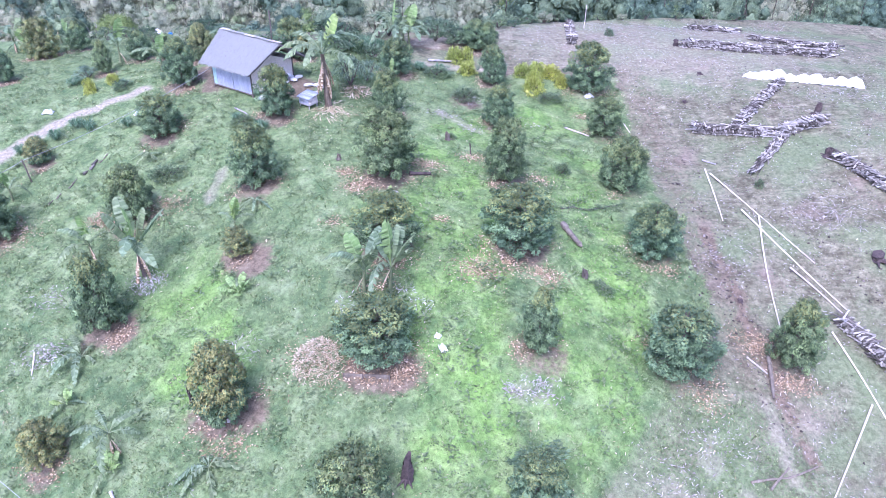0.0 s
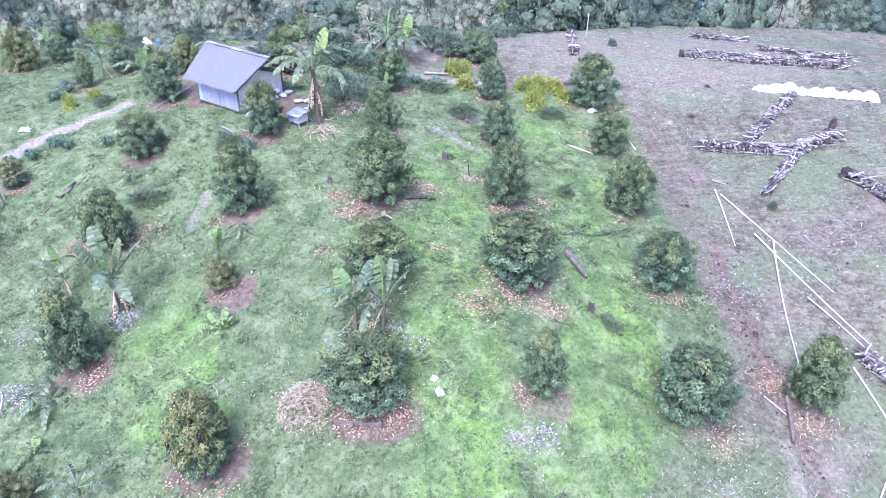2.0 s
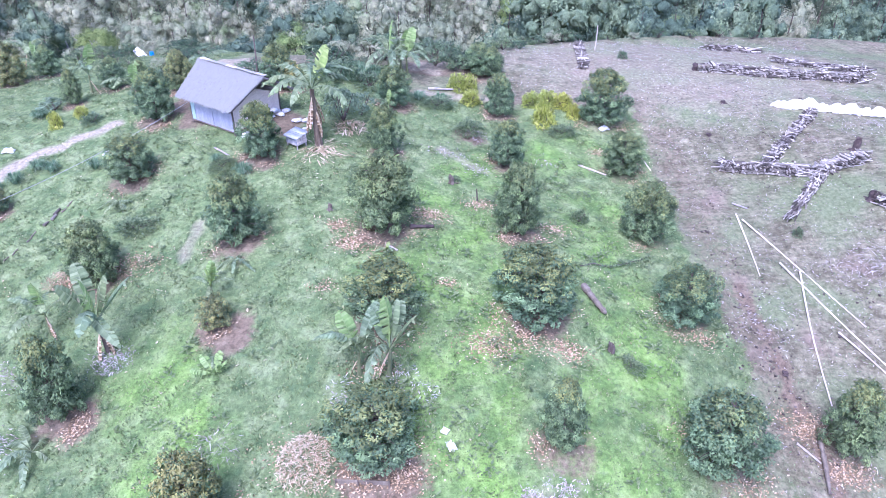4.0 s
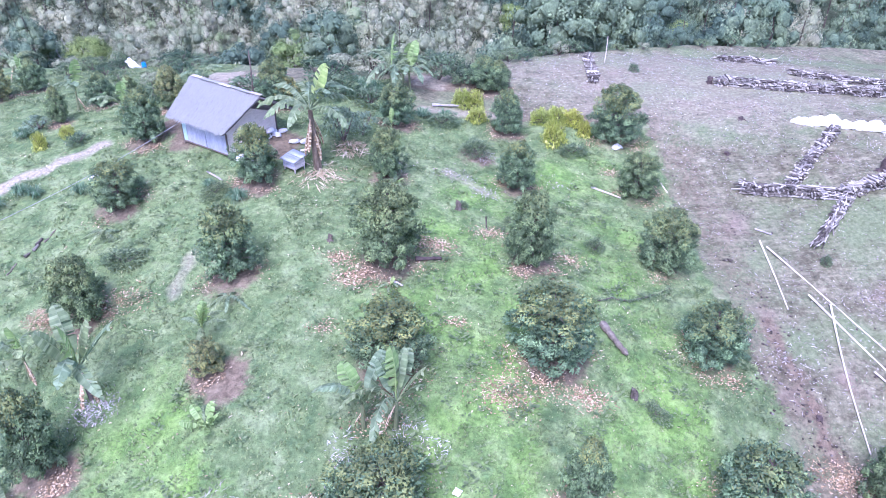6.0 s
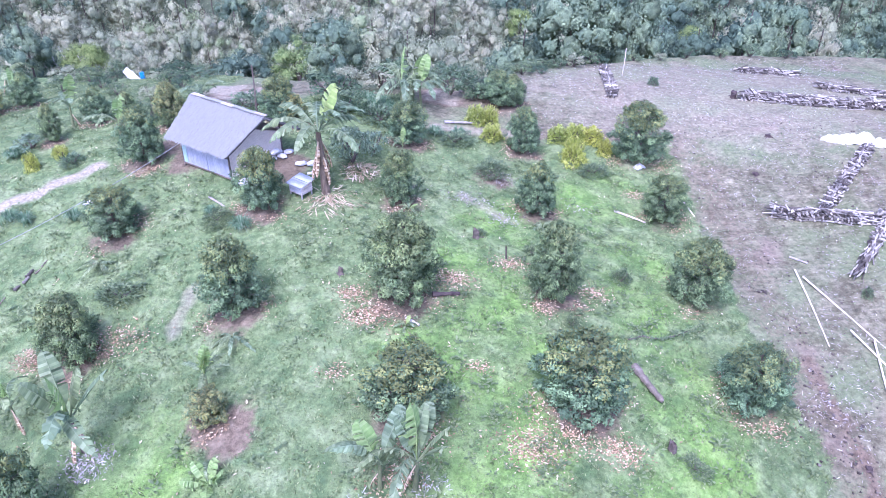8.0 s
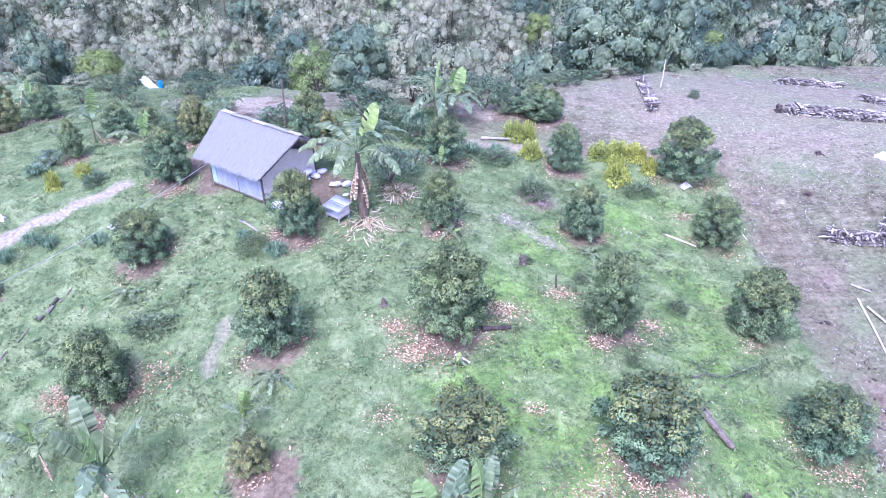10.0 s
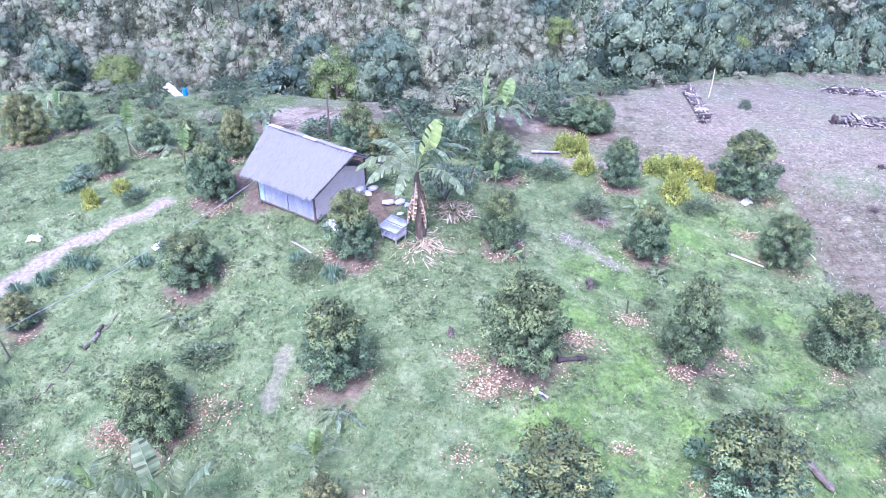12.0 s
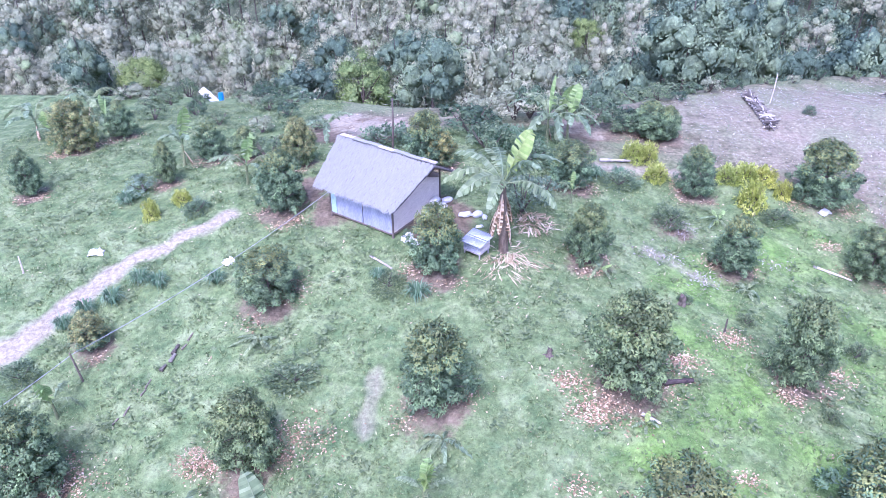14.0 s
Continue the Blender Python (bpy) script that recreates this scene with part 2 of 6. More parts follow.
# ---- terrain ----
PLAIN = [0.112, -0.194, 2.662, -0.268, 0.33, -2.317]
SWELLS = [[-0.28, 0.02, 0.7, 1.0, 0.45, -1.12, -0.65], [-0.68, -0.48, 0.3, 0.81, 0.62, -1.07, -0.15], [-0.48, -0.09, 0.31, 0.07, -0.24, -0.66, 0.76], [-0.37, 0.47, 1.04, -0.65, -1.25, -0.94, 0.15], [0.08, 0.11, 0.4, 0.0, 0.47, 0.22, -0.18], [0.22, 0.08, 0.11, 0.18, 0.49, 0.26, -0.1]]
LIP = ((-60, 96), (-34, 88.5), (-28, 85), (-21, 75), (-13.6, 68.5), (-0.3, 67.5), (3.5, 69), (6.8, 71.2), (13.3, 75.2), (24.2, 80.3), (45, 84), (70, 84))


def lip_at(x):
    """How far the hilltop reaches before it drops to the valley."""
    return np.interp(x, [p[0] for p in LIP], [p[1] for p in LIP])


def hilltop(x, y):
    u, v = x / 24.0, (y - 45.6) / 19.2
    z = PLAIN[0] + PLAIN[1] * u + PLAIN[2] * v + PLAIN[3] * u * u + PLAIN[4] * u * v + PLAIN[5] * v * v
    for j, row in enumerate(SWELLS):
        for i, a in enumerate(row):
            z = z + a * np.exp(-((x + 28.8 - 9.6 * i) ** 2 + (y - 24.0 - 9.6 * j) ** 2) / 141.12)
    return z


def ground_z(x, y):
    """Height of the ground; takes numbers or arrays."""
    x, y = np.asarray(x, float), np.asarray(y, float)
    lip = lip_at(x)
    xc, yc = np.clip(x, -38, 36), np.clip(y, 19, np.minimum(lip, np.where(x > 2, np.interp(x, (2, 15, 35), (75.0, 75.5, 79.0)), 88.0)))
    z = hilltop(xc, yc) - 0.1 * np.abs(x - xc) - 0.28 * np.clip(19 - y, 0, 60)
    drop = np.clip(y - lip, 0, None)
    z = z - 0.95 * drop * drop / (drop + 5.0)
    far = np.clip(y - 104, 0, None)
    hill = -35 + 0.26 * far + 0.006 * np.clip(far - 30, 0, 90) ** 2
    hill = hill + 2.5 * np.sin(x * 0.05 + 1.0) + 1.5 * np.sin(x * 0.11 + y * 0.07)
    hill = np.where(y > lip, hill, -99)
    z = np.maximum(z, hill)
    rough = 0.05 * np.sin(x * 1.7 + 0.6 * np.sin(y * 1.3)) * np.sin(y * 1.9 + x * 0.4) + 0.03 * np.sin(x * 4.1 + y * 2.7)
    return z + rough


def gz(x, y):
    return float(ground_z(x, y))


def seg_dist(x, y, a, b):
    ax, ay, bx, by = *a, *b
    dx, dy = bx - ax, by - ay
    k = np.clip(((x - ax) * dx + (y - ay) * dy) / (dx * dx + dy * dy), 0, 1)
    return np.hypot(x - ax - k * dx, y - ay - k * dy)


def soft(d, r, w):
    """1 inside r, fading over w."""
    return np.clip((r + w - d) / w, 0, 1)


FIELD_EDGE = ((14.8, 4.4), (21.8, 6.8), (25.8, 9.5), (28.9, 12.6), (34.1, 15.0), (38.7, 14.3), (43.3, 13.9), (49.3, 13.9), (57.1, 14.2), (59.8, 14.1))


def dryness(x, y):
    """1 on the cleared field beside and beyond the orchard."""
    side = x - np.interp(y, [p[0] for p in FIELD_EDGE], [p[1] for p in FIELD_EDGE])
    back = np.minimum(y - 59.0 - 0.4 * np.sin(x), (x + 3.0) * 0.8)
    d = np.maximum(side, back)
    d = np.maximum(d, np.minimum(y - 62 - 0.25 * np.abs(x + 15), (x + 18) * 0.7))
    lower = soft(np.hypot((x - 13.5) / 1.3, y - 24.5), 3.0, 5.0)
    return np.clip(d / 1.2 + 0.5, 0, 1) * (1 - 0.5 * lower)


# planted trees: (x, y, height, radius, share of young leaves)
FRONT_TREES = ((-3.71, 20.89, 4.2, 1.7, 0.2), (4.2, 21.33, 3.6, 1.4, 0.3), (-10.03, 24.85, 4.93, 1.49, 0.5), (-3.16, 27.61, 3.33, 1.98, 0.35), (4.61, 28.11, 4.26, 1.1, 0.1), (11.89, 28.79, 4.16, 1.98, 0.15), (18.53, 30.45, 4.7, 1.45, 0.1), (-17.66, 30.69, 5.02, 1.41, 0.1))
MID_TREES = ((-3.03, 34.46, 3.14, 1.87, 0.25), (4.16, 35.02, 4.15, 2.02, 0.3), (12.12, 36.67, 3.65, 1.61, 0.2), (11.63, 43.57, 3.95, 1.6, 0.2), (3.98, 42.03, 4.77, 1.4, 0.15), (-3.46, 40.91, 4.84, 1.86, 0.2), (-11.22, 40.25, 4.36, 1.58, 0.3), (-18.35, 38.61, 4.01, 1.52, 0.2), (-26.94, 38.21, 4.6, 1.7, 0.15))
BACK_TREES = ((-18.8, 46.56, 3.04, 1.53, 0.1), (-11.14, 47.44, 3.88, 1.34, 0.3), (-3.81, 49.11, 3.46, 1.18, 0.2), (4.02, 50.36, 3.5, 1.29, 0.1), (11.76, 51.02, 3.21, 1.4, 0.05), (11.49, 57.3, 4.22, 1.87, 0.2), (3.93, 57.18, 3.42, 1.23, 0.05), (-3.64, 56.19, 3.06, 1.33, 0.2), (-19.13, 53.06, 3.78, 1.43, 0.1))
FAR_TREES = ((-26.72, 57.8, 2.9, 0.85, 0.0), (-34.63, 64.13, 3.9, 1.5, 0.9), (-32.5, 66.25, 2.9, 1.2, 0.1), (-24.87, 60.71, 2.8, 1.1, 0.1), (-22.58, 60.3, 2.2, 1.0, 0.2), (-19.01, 58.31, 3.3, 1.1, 0.6), (-11.69, 57.3, 3.5, 1.3, 0.3), (-10.85, 57.05, 2.3, 1.0, 0.5), (-34.7, 57.48, 3.2, 1.0, 0.1), (2.8, 63.6, 2.76, 1.66, 0.1), (3.76, 63.28, 2.6, 1.1, 0.1))
SHRUBS = ((-18.27, 23.9, 2.6, 1.05, 1.0), (-11.24, 34.52, 1.9, 0.85, 0.8), (-26.72, 45.04, 2.1, 0.95, 0.5))
PLANTED = FRONT_TREES + MID_TREES + BACK_TREES + FAR_TREES + SHRUBS


def masks(x, y):
    """bare soil, dry field, lush grass, pale trodden earth, woodland floor"""
    wob = 0.35 * np.sin(x * 2.3 + y * 1.1) * np.sin(y * 1.9 - x) + 0.2 * np.sin(x * 5.1) * np.sin(y * 4.7)
    bare = np.zeros_like(x)
    for tx, ty, h, r, _ in PLANTED:
        if ty < 28.5 and -12 < tx < 6:
            continue
        bare = np.maximum(bare, soft(np.hypot(x - tx, y - ty + 0.15) + wob * 0.9, r * 0.6, 0.9) * (0.9 if tx < 9 else 0.55))
    for bx, by, r in ((-10.45, 33.92, 1.2), (-16.77, 30.33, 1.0), (-11.27, 51.57, 1.9), (-16.11, 52.87, 1.5), (-18.07, 54.93, 1.2), (1.62, 53.28, 0.8), (-16.03, 64.04, 3.2), (-0.99, 64.68, 2.2)):
        bare = np.maximum(bare, soft(np.hypot(x - bx, y - by) + wob, r - 0.25, 0.9))
    for bx, by, rx, ry, k in ((-9.93, 25.08, 1.9, 1.15, 1.0), (4.78, 27.92, 1.5, 1.1, 0.72), (-2.85, 26.56, 2.1, 1.15, 1.0), (-3.71, 20.89, 1.2, 1.0, 0.7), (4.2, 21.33, 1.0, 0.8, 0.7)):
        bare = np.maximum(bare, k * soft(np.hypot((x - bx) / rx, (y - by) / ry) + wob * 0.35, 0.78, 0.5))
    for a, b, r in (((15.2, 59.8), (15.45, 46.32), 1.0), ((15.45, 46.32), (15.63, 36.19), 0.9), ((15.73, 36.19), (16.11, 29.18), 0.5), ((-1.78, 58.92), (4.91, 59.17), 0.7)):
        bare = np.maximum(bare, soft(seg_dist(x, y, a, b) + wob * 0.6, r, 1.2) * 0.45)
    for a, b in (((16.07, 39.78), (16.73, 34.3)), ((16.73, 34.3), (17.08, 30.8)), ((17.08, 30.8), (18.14, 25.33))):
        bare = np.maximum(bare, soft(seg_dist(x, y, a, b) + wob * 0.7, 0.12, 0.6))
    lush = np.zeros_like(x)
    for a, b, r in (((8.36, 32.68), (6.41, 25.66), 1.4), ((8.38, 37.84), (8.87, 31.73), 1.2), ((0.3, 43.99), (0.47, 32.64), 1.6), ((0.47, 32.64), (0.99, 23.65), 1.3), ((-3.04, 37.21), (2.91, 37.41), 0.8), ((1.54, 48.16), (9.11, 53.25), 1.2), ((-13.81, 32.66), (-11.8, 27.59), 1.0), ((7.97, 41.94), (9.11, 46.2), 1.3)):
        lush = np.maximum(lush, soft(seg_dist(x, y, a, b) + 2 * wob, r, 2.0))
    lush = lush * np.clip(0.75 + 0.45 * np.sin(x * 0.9 + 1.3 * np.sin(y * 0.7)) * np.sin(y * 0.8), 0.1, 1)
    pale = np.zeros_like(x)
    for a, b, r in (((-36.02, 40.02), (-31.95, 43.83), 0.55), ((-31.95, 43.83), (-29.72, 45.93), 0.35), ((-29.72, 45.93), (-27.31, 49.83), 0.2), ((-27.31, 49.83), (-22.09, 53.37), 0.05), ((-13.9, 39.28), (-13.6, 41.91), 0.02), ((-0.39, 51.04), (2.26, 48.81), 0.1), ((16.45, 28.23), (16.95, 24.21), 0.1)):
        pale = np.maximum(pale, soft(seg_dist(x, y, a, b) + 0.6 * wob, r, 0.9) * (1.0 if a[0] < -20 else 0.62))
    for bx, by, r in ((-15.04, 64.27, 2.0), (-17.84, 66.98, 1.6), (-0.71, 64.93, 1.3), (1.16, 66.46, 1.0)):
        pale = np.maximum(pale, 0.75 * soft(np.hypot(x - bx, y - by) + 2 * wob, r, 1.2))
    for bx, by, r in ((10.94, 22.37, 1.0), (14.51, 22.02, 1.2), (12.98, 24.56, 0.5), (18.23, 26.81, 0.6), (4.24, 26.06, 0.5)):
        pale = np.maximum(pale, 0.5 * soft(np.hypot(x - bx, (y - by) * 1.4) + 2.2 * wob, r, 1.4))
    pale = np.maximum(pale, 0.5 * soft(np.hypot((x - 20) / 1.6, y - 67) + 6.0 * wob, 7.5, 8.0))
    pale = np.maximum(pale, 0.7 * soft(seg_dist(x, y, (-1.78, 58.92), (3.73, 59.23)) + 0.6 * wob, 0.25, 0.8))
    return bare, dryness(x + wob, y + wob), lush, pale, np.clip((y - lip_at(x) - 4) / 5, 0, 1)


def fast_mesh(name, verts, faces, mats, attrs=None, smooth=False, normals=None):
    """A mesh from arrays: verts (n, 3), faces (m, 3 or 4); normals: shading normals by vertex."""
    me = bpy.data.meshes.new(name)
    verts, faces = np.asarray(verts, np.float32), np.asarray(faces, np.int32)
    m, k = faces.shape
    me.vertices.add(len(verts))
    me.vertices.foreach_set("co", verts.ravel())
    me.loops.add(m * k)
    me.loops.foreach_set("vertex_index", faces.ravel())
    me.polygons.add(m)
    me.polygons.foreach_set("loop_start", np.arange(0, m * k, k, dtype=np.int32))
    if smooth or normals is not None:
        me.polygons.foreach_set("use_smooth", np.ones(m, bool))
    for key, val in (attrs or {}).items():
        me.attributes.new(key, "FLOAT", "POINT").data.foreach_set("value", np.asarray(val, np.float32))
    me.update(calc_edges=True)
    if normals is not None:
        me.normals_split_custom_set_from_vertices(np.asarray(normals, np.float32))
    for mat in mats if isinstance(mats, (list, tuple)) else (mats,):
        me.materials.append(mat)
    return me


def spread(core_a, core_b, step, end_a, end_b):
    """Even steps in the core, growing steps out to both ends."""
    mid = list(np.arange(core_a, core_b, step))
    lo, hi, s = [], [], step
    p = core_a
    while p > end_a:
        s *= 1.22
        p -= s
        lo.append(p)
    p, s = mid[-1], step
    while p < end_b:
        s *= 1.16
        p += min(s, 25)
        hi.append(p)
    return np.array(lo[::-1] + mid + hi)


gx, gy = spread(-42, 36, 0.4, -900, 900), spread(15, 92, 0.4, -600, 1500)
GX, GY = np.meshgrid(gx, gy)
fx, fy = GX.ravel(), GY.ravel()
bare, dry, lush, pale, woods = masks(fx, fy)
w, hgt = len(gx), len(gy)
idx = np.arange(w * hgt).reshape(hgt, w)
quads = np.stack([idx[:-1, :-1], idx[:-1, 1:], idx[1:, 1:], idx[1:, :-1]], -1).reshape(-1, 4)
GZ = ground_z(fx, fy) - 0.06 * bare
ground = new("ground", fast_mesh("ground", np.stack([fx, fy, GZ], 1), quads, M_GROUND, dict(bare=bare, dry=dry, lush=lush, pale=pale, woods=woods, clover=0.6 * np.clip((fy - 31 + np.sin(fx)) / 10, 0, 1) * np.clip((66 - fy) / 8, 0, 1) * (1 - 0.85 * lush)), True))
tagged(ground, "green orchard hilltop with bare soil rings and a dry cleared field", "ground", kind="structure")

# ---- building helpers ----


def part(name, me, parent, label=""):
    """Links a mesh (or a bmesh, as (bmesh, material)) as one object under a thing."""
    if isinstance(me, tuple):
        bm, mat = me
        me = bpy.data.meshes.new(name)
        bm.to_mesh(me)
        bm.free()
        me.materials.append(mat)
    ob = new(name, me)
    if parent:
        ob.parent = parent
    if label:
        ob["label"] = label
    return ob


def thing(name, m, label, category, group=""):
    ob = new(name)
    ob.empty_display_size = 0.2
    ob.matrix_basis = m
    return tagged(ob, label, category, group)


def unit(v):
    return v / np.maximum(np.linalg.norm(v, axis=-1, keepdims=True), 1e-6)


def leaf_quads(base, way, length, width, up=(0, 0, 1), fold=0.15):
    """Leaves as folded diamonds: arrays of base points, directions, lengths and widths."""
    n = len(base)
    way = unit(way)
    side = np.cross(way, np.broadcast_to(up, way.shape))
    flat = np.linalg.norm(side, axis=1) < 0.05
    side[flat] = (1, 0, 0)
    side = unit(side)
    nrm = np.cross(side, way)
    L, W = np.reshape(length, (-1, 1)), np.reshape(width, (-1, 1))
    mid = base + way * L * 0.45
    v = np.stack([base, mid + side * W / 2 + nrm * W * fold, base + way * L, mid - side * W / 2 + nrm * W * fold], 1).reshape(-1, 3)
    f = np.arange(n * 4).reshape(n, 4)
    return v, f


def join(*lists):
    vs, fs, off = [], [], 0
    for v, f in lists:
        vs.append(v)
        fs.append(f + off)
        off += len(v)
    return np.concatenate(vs), np.concatenate(fs)


def tube(points, radii, sides=7):
    """A tapered tube along points, as arrays."""
    p, r = np.asarray(points, float), np.asarray(radii, float)
    n = len(p)
    t = unit(np.gradient(p, axis=0))
    ref = np.where(np.abs(t[:, 2:3]) > 0.9, (1.0, 0.0, 0.0), (0.0, 0.0, 1.0))
    a = unit(np.cross(t, ref))
    b = np.cross(t, a)
    ang = np.linspace(0, 2 * np.pi, sides, endpoint=False)
    ring = p[:, None] + r[:, None, None] * (np.cos(ang)[None, :, None] * a[:, None] + np.sin(ang)[None, :, None] * b[:, None])
    v = ring.reshape(-1, 3)
    i = np.arange(n * sides).reshape(n, sides)
    j = np.roll(i, -1, 1)
    f = np.stack([i[:-1], j[:-1], j[1:], i[1:]], -1).reshape(-1, 4)
    return v, f


def tube_mesh(name, points, radii, mat, sides=7):
    """As tube(), with proper triangle caps, as a mesh."""
    p = np.asarray(points, float)
    v, f = tube(p, radii, sides)
    me = bpy.data.meshes.new(name)
    n = len(p)
    faces = [tuple(q) for q in f.tolist()] + [tuple(range(sides))[::-1], tuple(range((n - 1) * sides, n * sides))]
    me.from_pydata(v.tolist(), [], faces)
    me.materials.append(mat)
    return me


def tubes_mesh(name, items, mat, sides=6):
    """Several tubes in one mesh: (points, radii)."""
    v, f = join(*[tube(p, r, sides) for p, r in items])
    return fast_mesh(name, v, f, mat, smooth=True)


def box_bm(cx, cy, cz, sx, sy, sz, bevel=0.0, rot=None):
    bm = bmesh.new()
    bmesh.ops.create_cube(bm, size=1)
    bmesh.ops.scale(bm, vec=(sx, sy, sz), verts=bm.verts)
    if bevel:
        bmesh.ops.bevel(bm, geom=bm.edges[:], offset=bevel, segments=1, affect="EDGES")
    if rot is not None:
        bmesh.ops.transform(bm, matrix=rot, verts=bm.verts)
    bmesh.ops.translate(bm, vec=(cx, cy, cz), verts=bm.verts)
    return bm


def lump_grid(n=3):
    """A cube's faces in n x n quads, blown up to a unit ball: points and faces of one leafy clump's core."""
    pts, faces, seen = [], [], {}
    for ax in range(3):
        for sg in (-1, 1):
            ids = []
            for i in range(n + 1):
                for j in range(n + 1):
                    p = [0.0, 0.0, 0.0]
                    p[ax], p[(ax + 1) % 3], p[(ax + 2) % 3] = sg, math.tan((2 * i / n - 1) * 0.7854), math.tan((2 * j / n - 1) * 0.7854)
                    key = tuple(round(c, 4) for c in p)
                    if key not in seen:
                        seen[key] = len(pts)
                        pts.append(p)
                    ids.append(seen[key])
            for i in range(n):
                for j in range(n):
                    q = [ids[i * (n + 1) + j], ids[(i + 1) * (n + 1) + j], ids[(i + 1) * (n + 1) + j + 1], ids[i * (n + 1) + j + 1]]
                    faces.append(q if sg > 0 else q[::-1])
    return unit(np.array(pts)), np.array(faces)


LUMP_V, LUMP_F = lump_grid(2)


def crown_mesh_data(seed, lobes, per, leaf, shape, lobe=0.42, core=0.0):
    """A broad-leaved crown of radius 1, as leaves that clothe many rounded boughs; returns points, faces and shading normals."""
    rng = np.random.default_rng(seed)
    i = np.arange(lobes) + 0.5
    up = 1 - 1.35 * i / lobes
    az = i * 2.39996 + rng.normal(0, 0.3, lobes)
    flat = np.sqrt(np.clip(1 - up ** 2, 0, 1))
    d = np.stack([flat * np.cos(az), flat * np.sin(az), up], 1)
    c = d * rng.uniform(0.45, 0.82, (lobes, 1)) * np.array([1, 1, shape])
    size = lobe * rng.uniform(0.65, 1.2, lobes)
    n = lobes * per
    o = unit(rng.normal(size=(n, 3)) + np.repeat(d, per, 0) * 0.6 + np.array([0, 0, 0.35]))
    inner = rng.random(n) < 0.22
    depth = np.where(inner, rng.uniform(0.35, 0.7, n), rng.uniform(0.62, 1.2, n))
    p = np.repeat(c, per, 0) + o * (np.repeat(size, per) * depth)[:, None] * np.array([1, 1, 0.85])
    way = np.cross(o, unit(rng.normal(size=(n, 3)))) + np.array([0, 0, -0.15]) + rng.normal(0, 0.22, (n, 3))
    L = rng.uniform(0.6, 1.4, n) * leaf * np.where(inner, 1.3, 1.0)
    clumps, lean = [], [np.repeat(unit(o * 0.55 + np.repeat(d, per, 0) * 0.45 + np.array([0, 0, 0.25])), 4, 0)]
    for k in range(lobes if core else 0):
        wob = core * rng.uniform(0.6, 1.1, (len(LUMP_V), 1))
        clumps.append((c[k] + LUMP_V * wob * size[k] * np.array([0.9, 0.9, 0.78]), LUMP_F))
        lean.append(unit(LUMP_V + d[k] * 0.5))
    return *join(leaf_quads(p, way, L, L * 0.6, up=o, fold=0.12), *clumps), np.concatenate(lean)


# ---- planted trees ----


def envelope(k, shape):
    """Crown radius at height share k."""
    return np.interp(k, (0.0, 0.08, 0.25, 0.45, 0.7, 0.9, 1.0), shape)


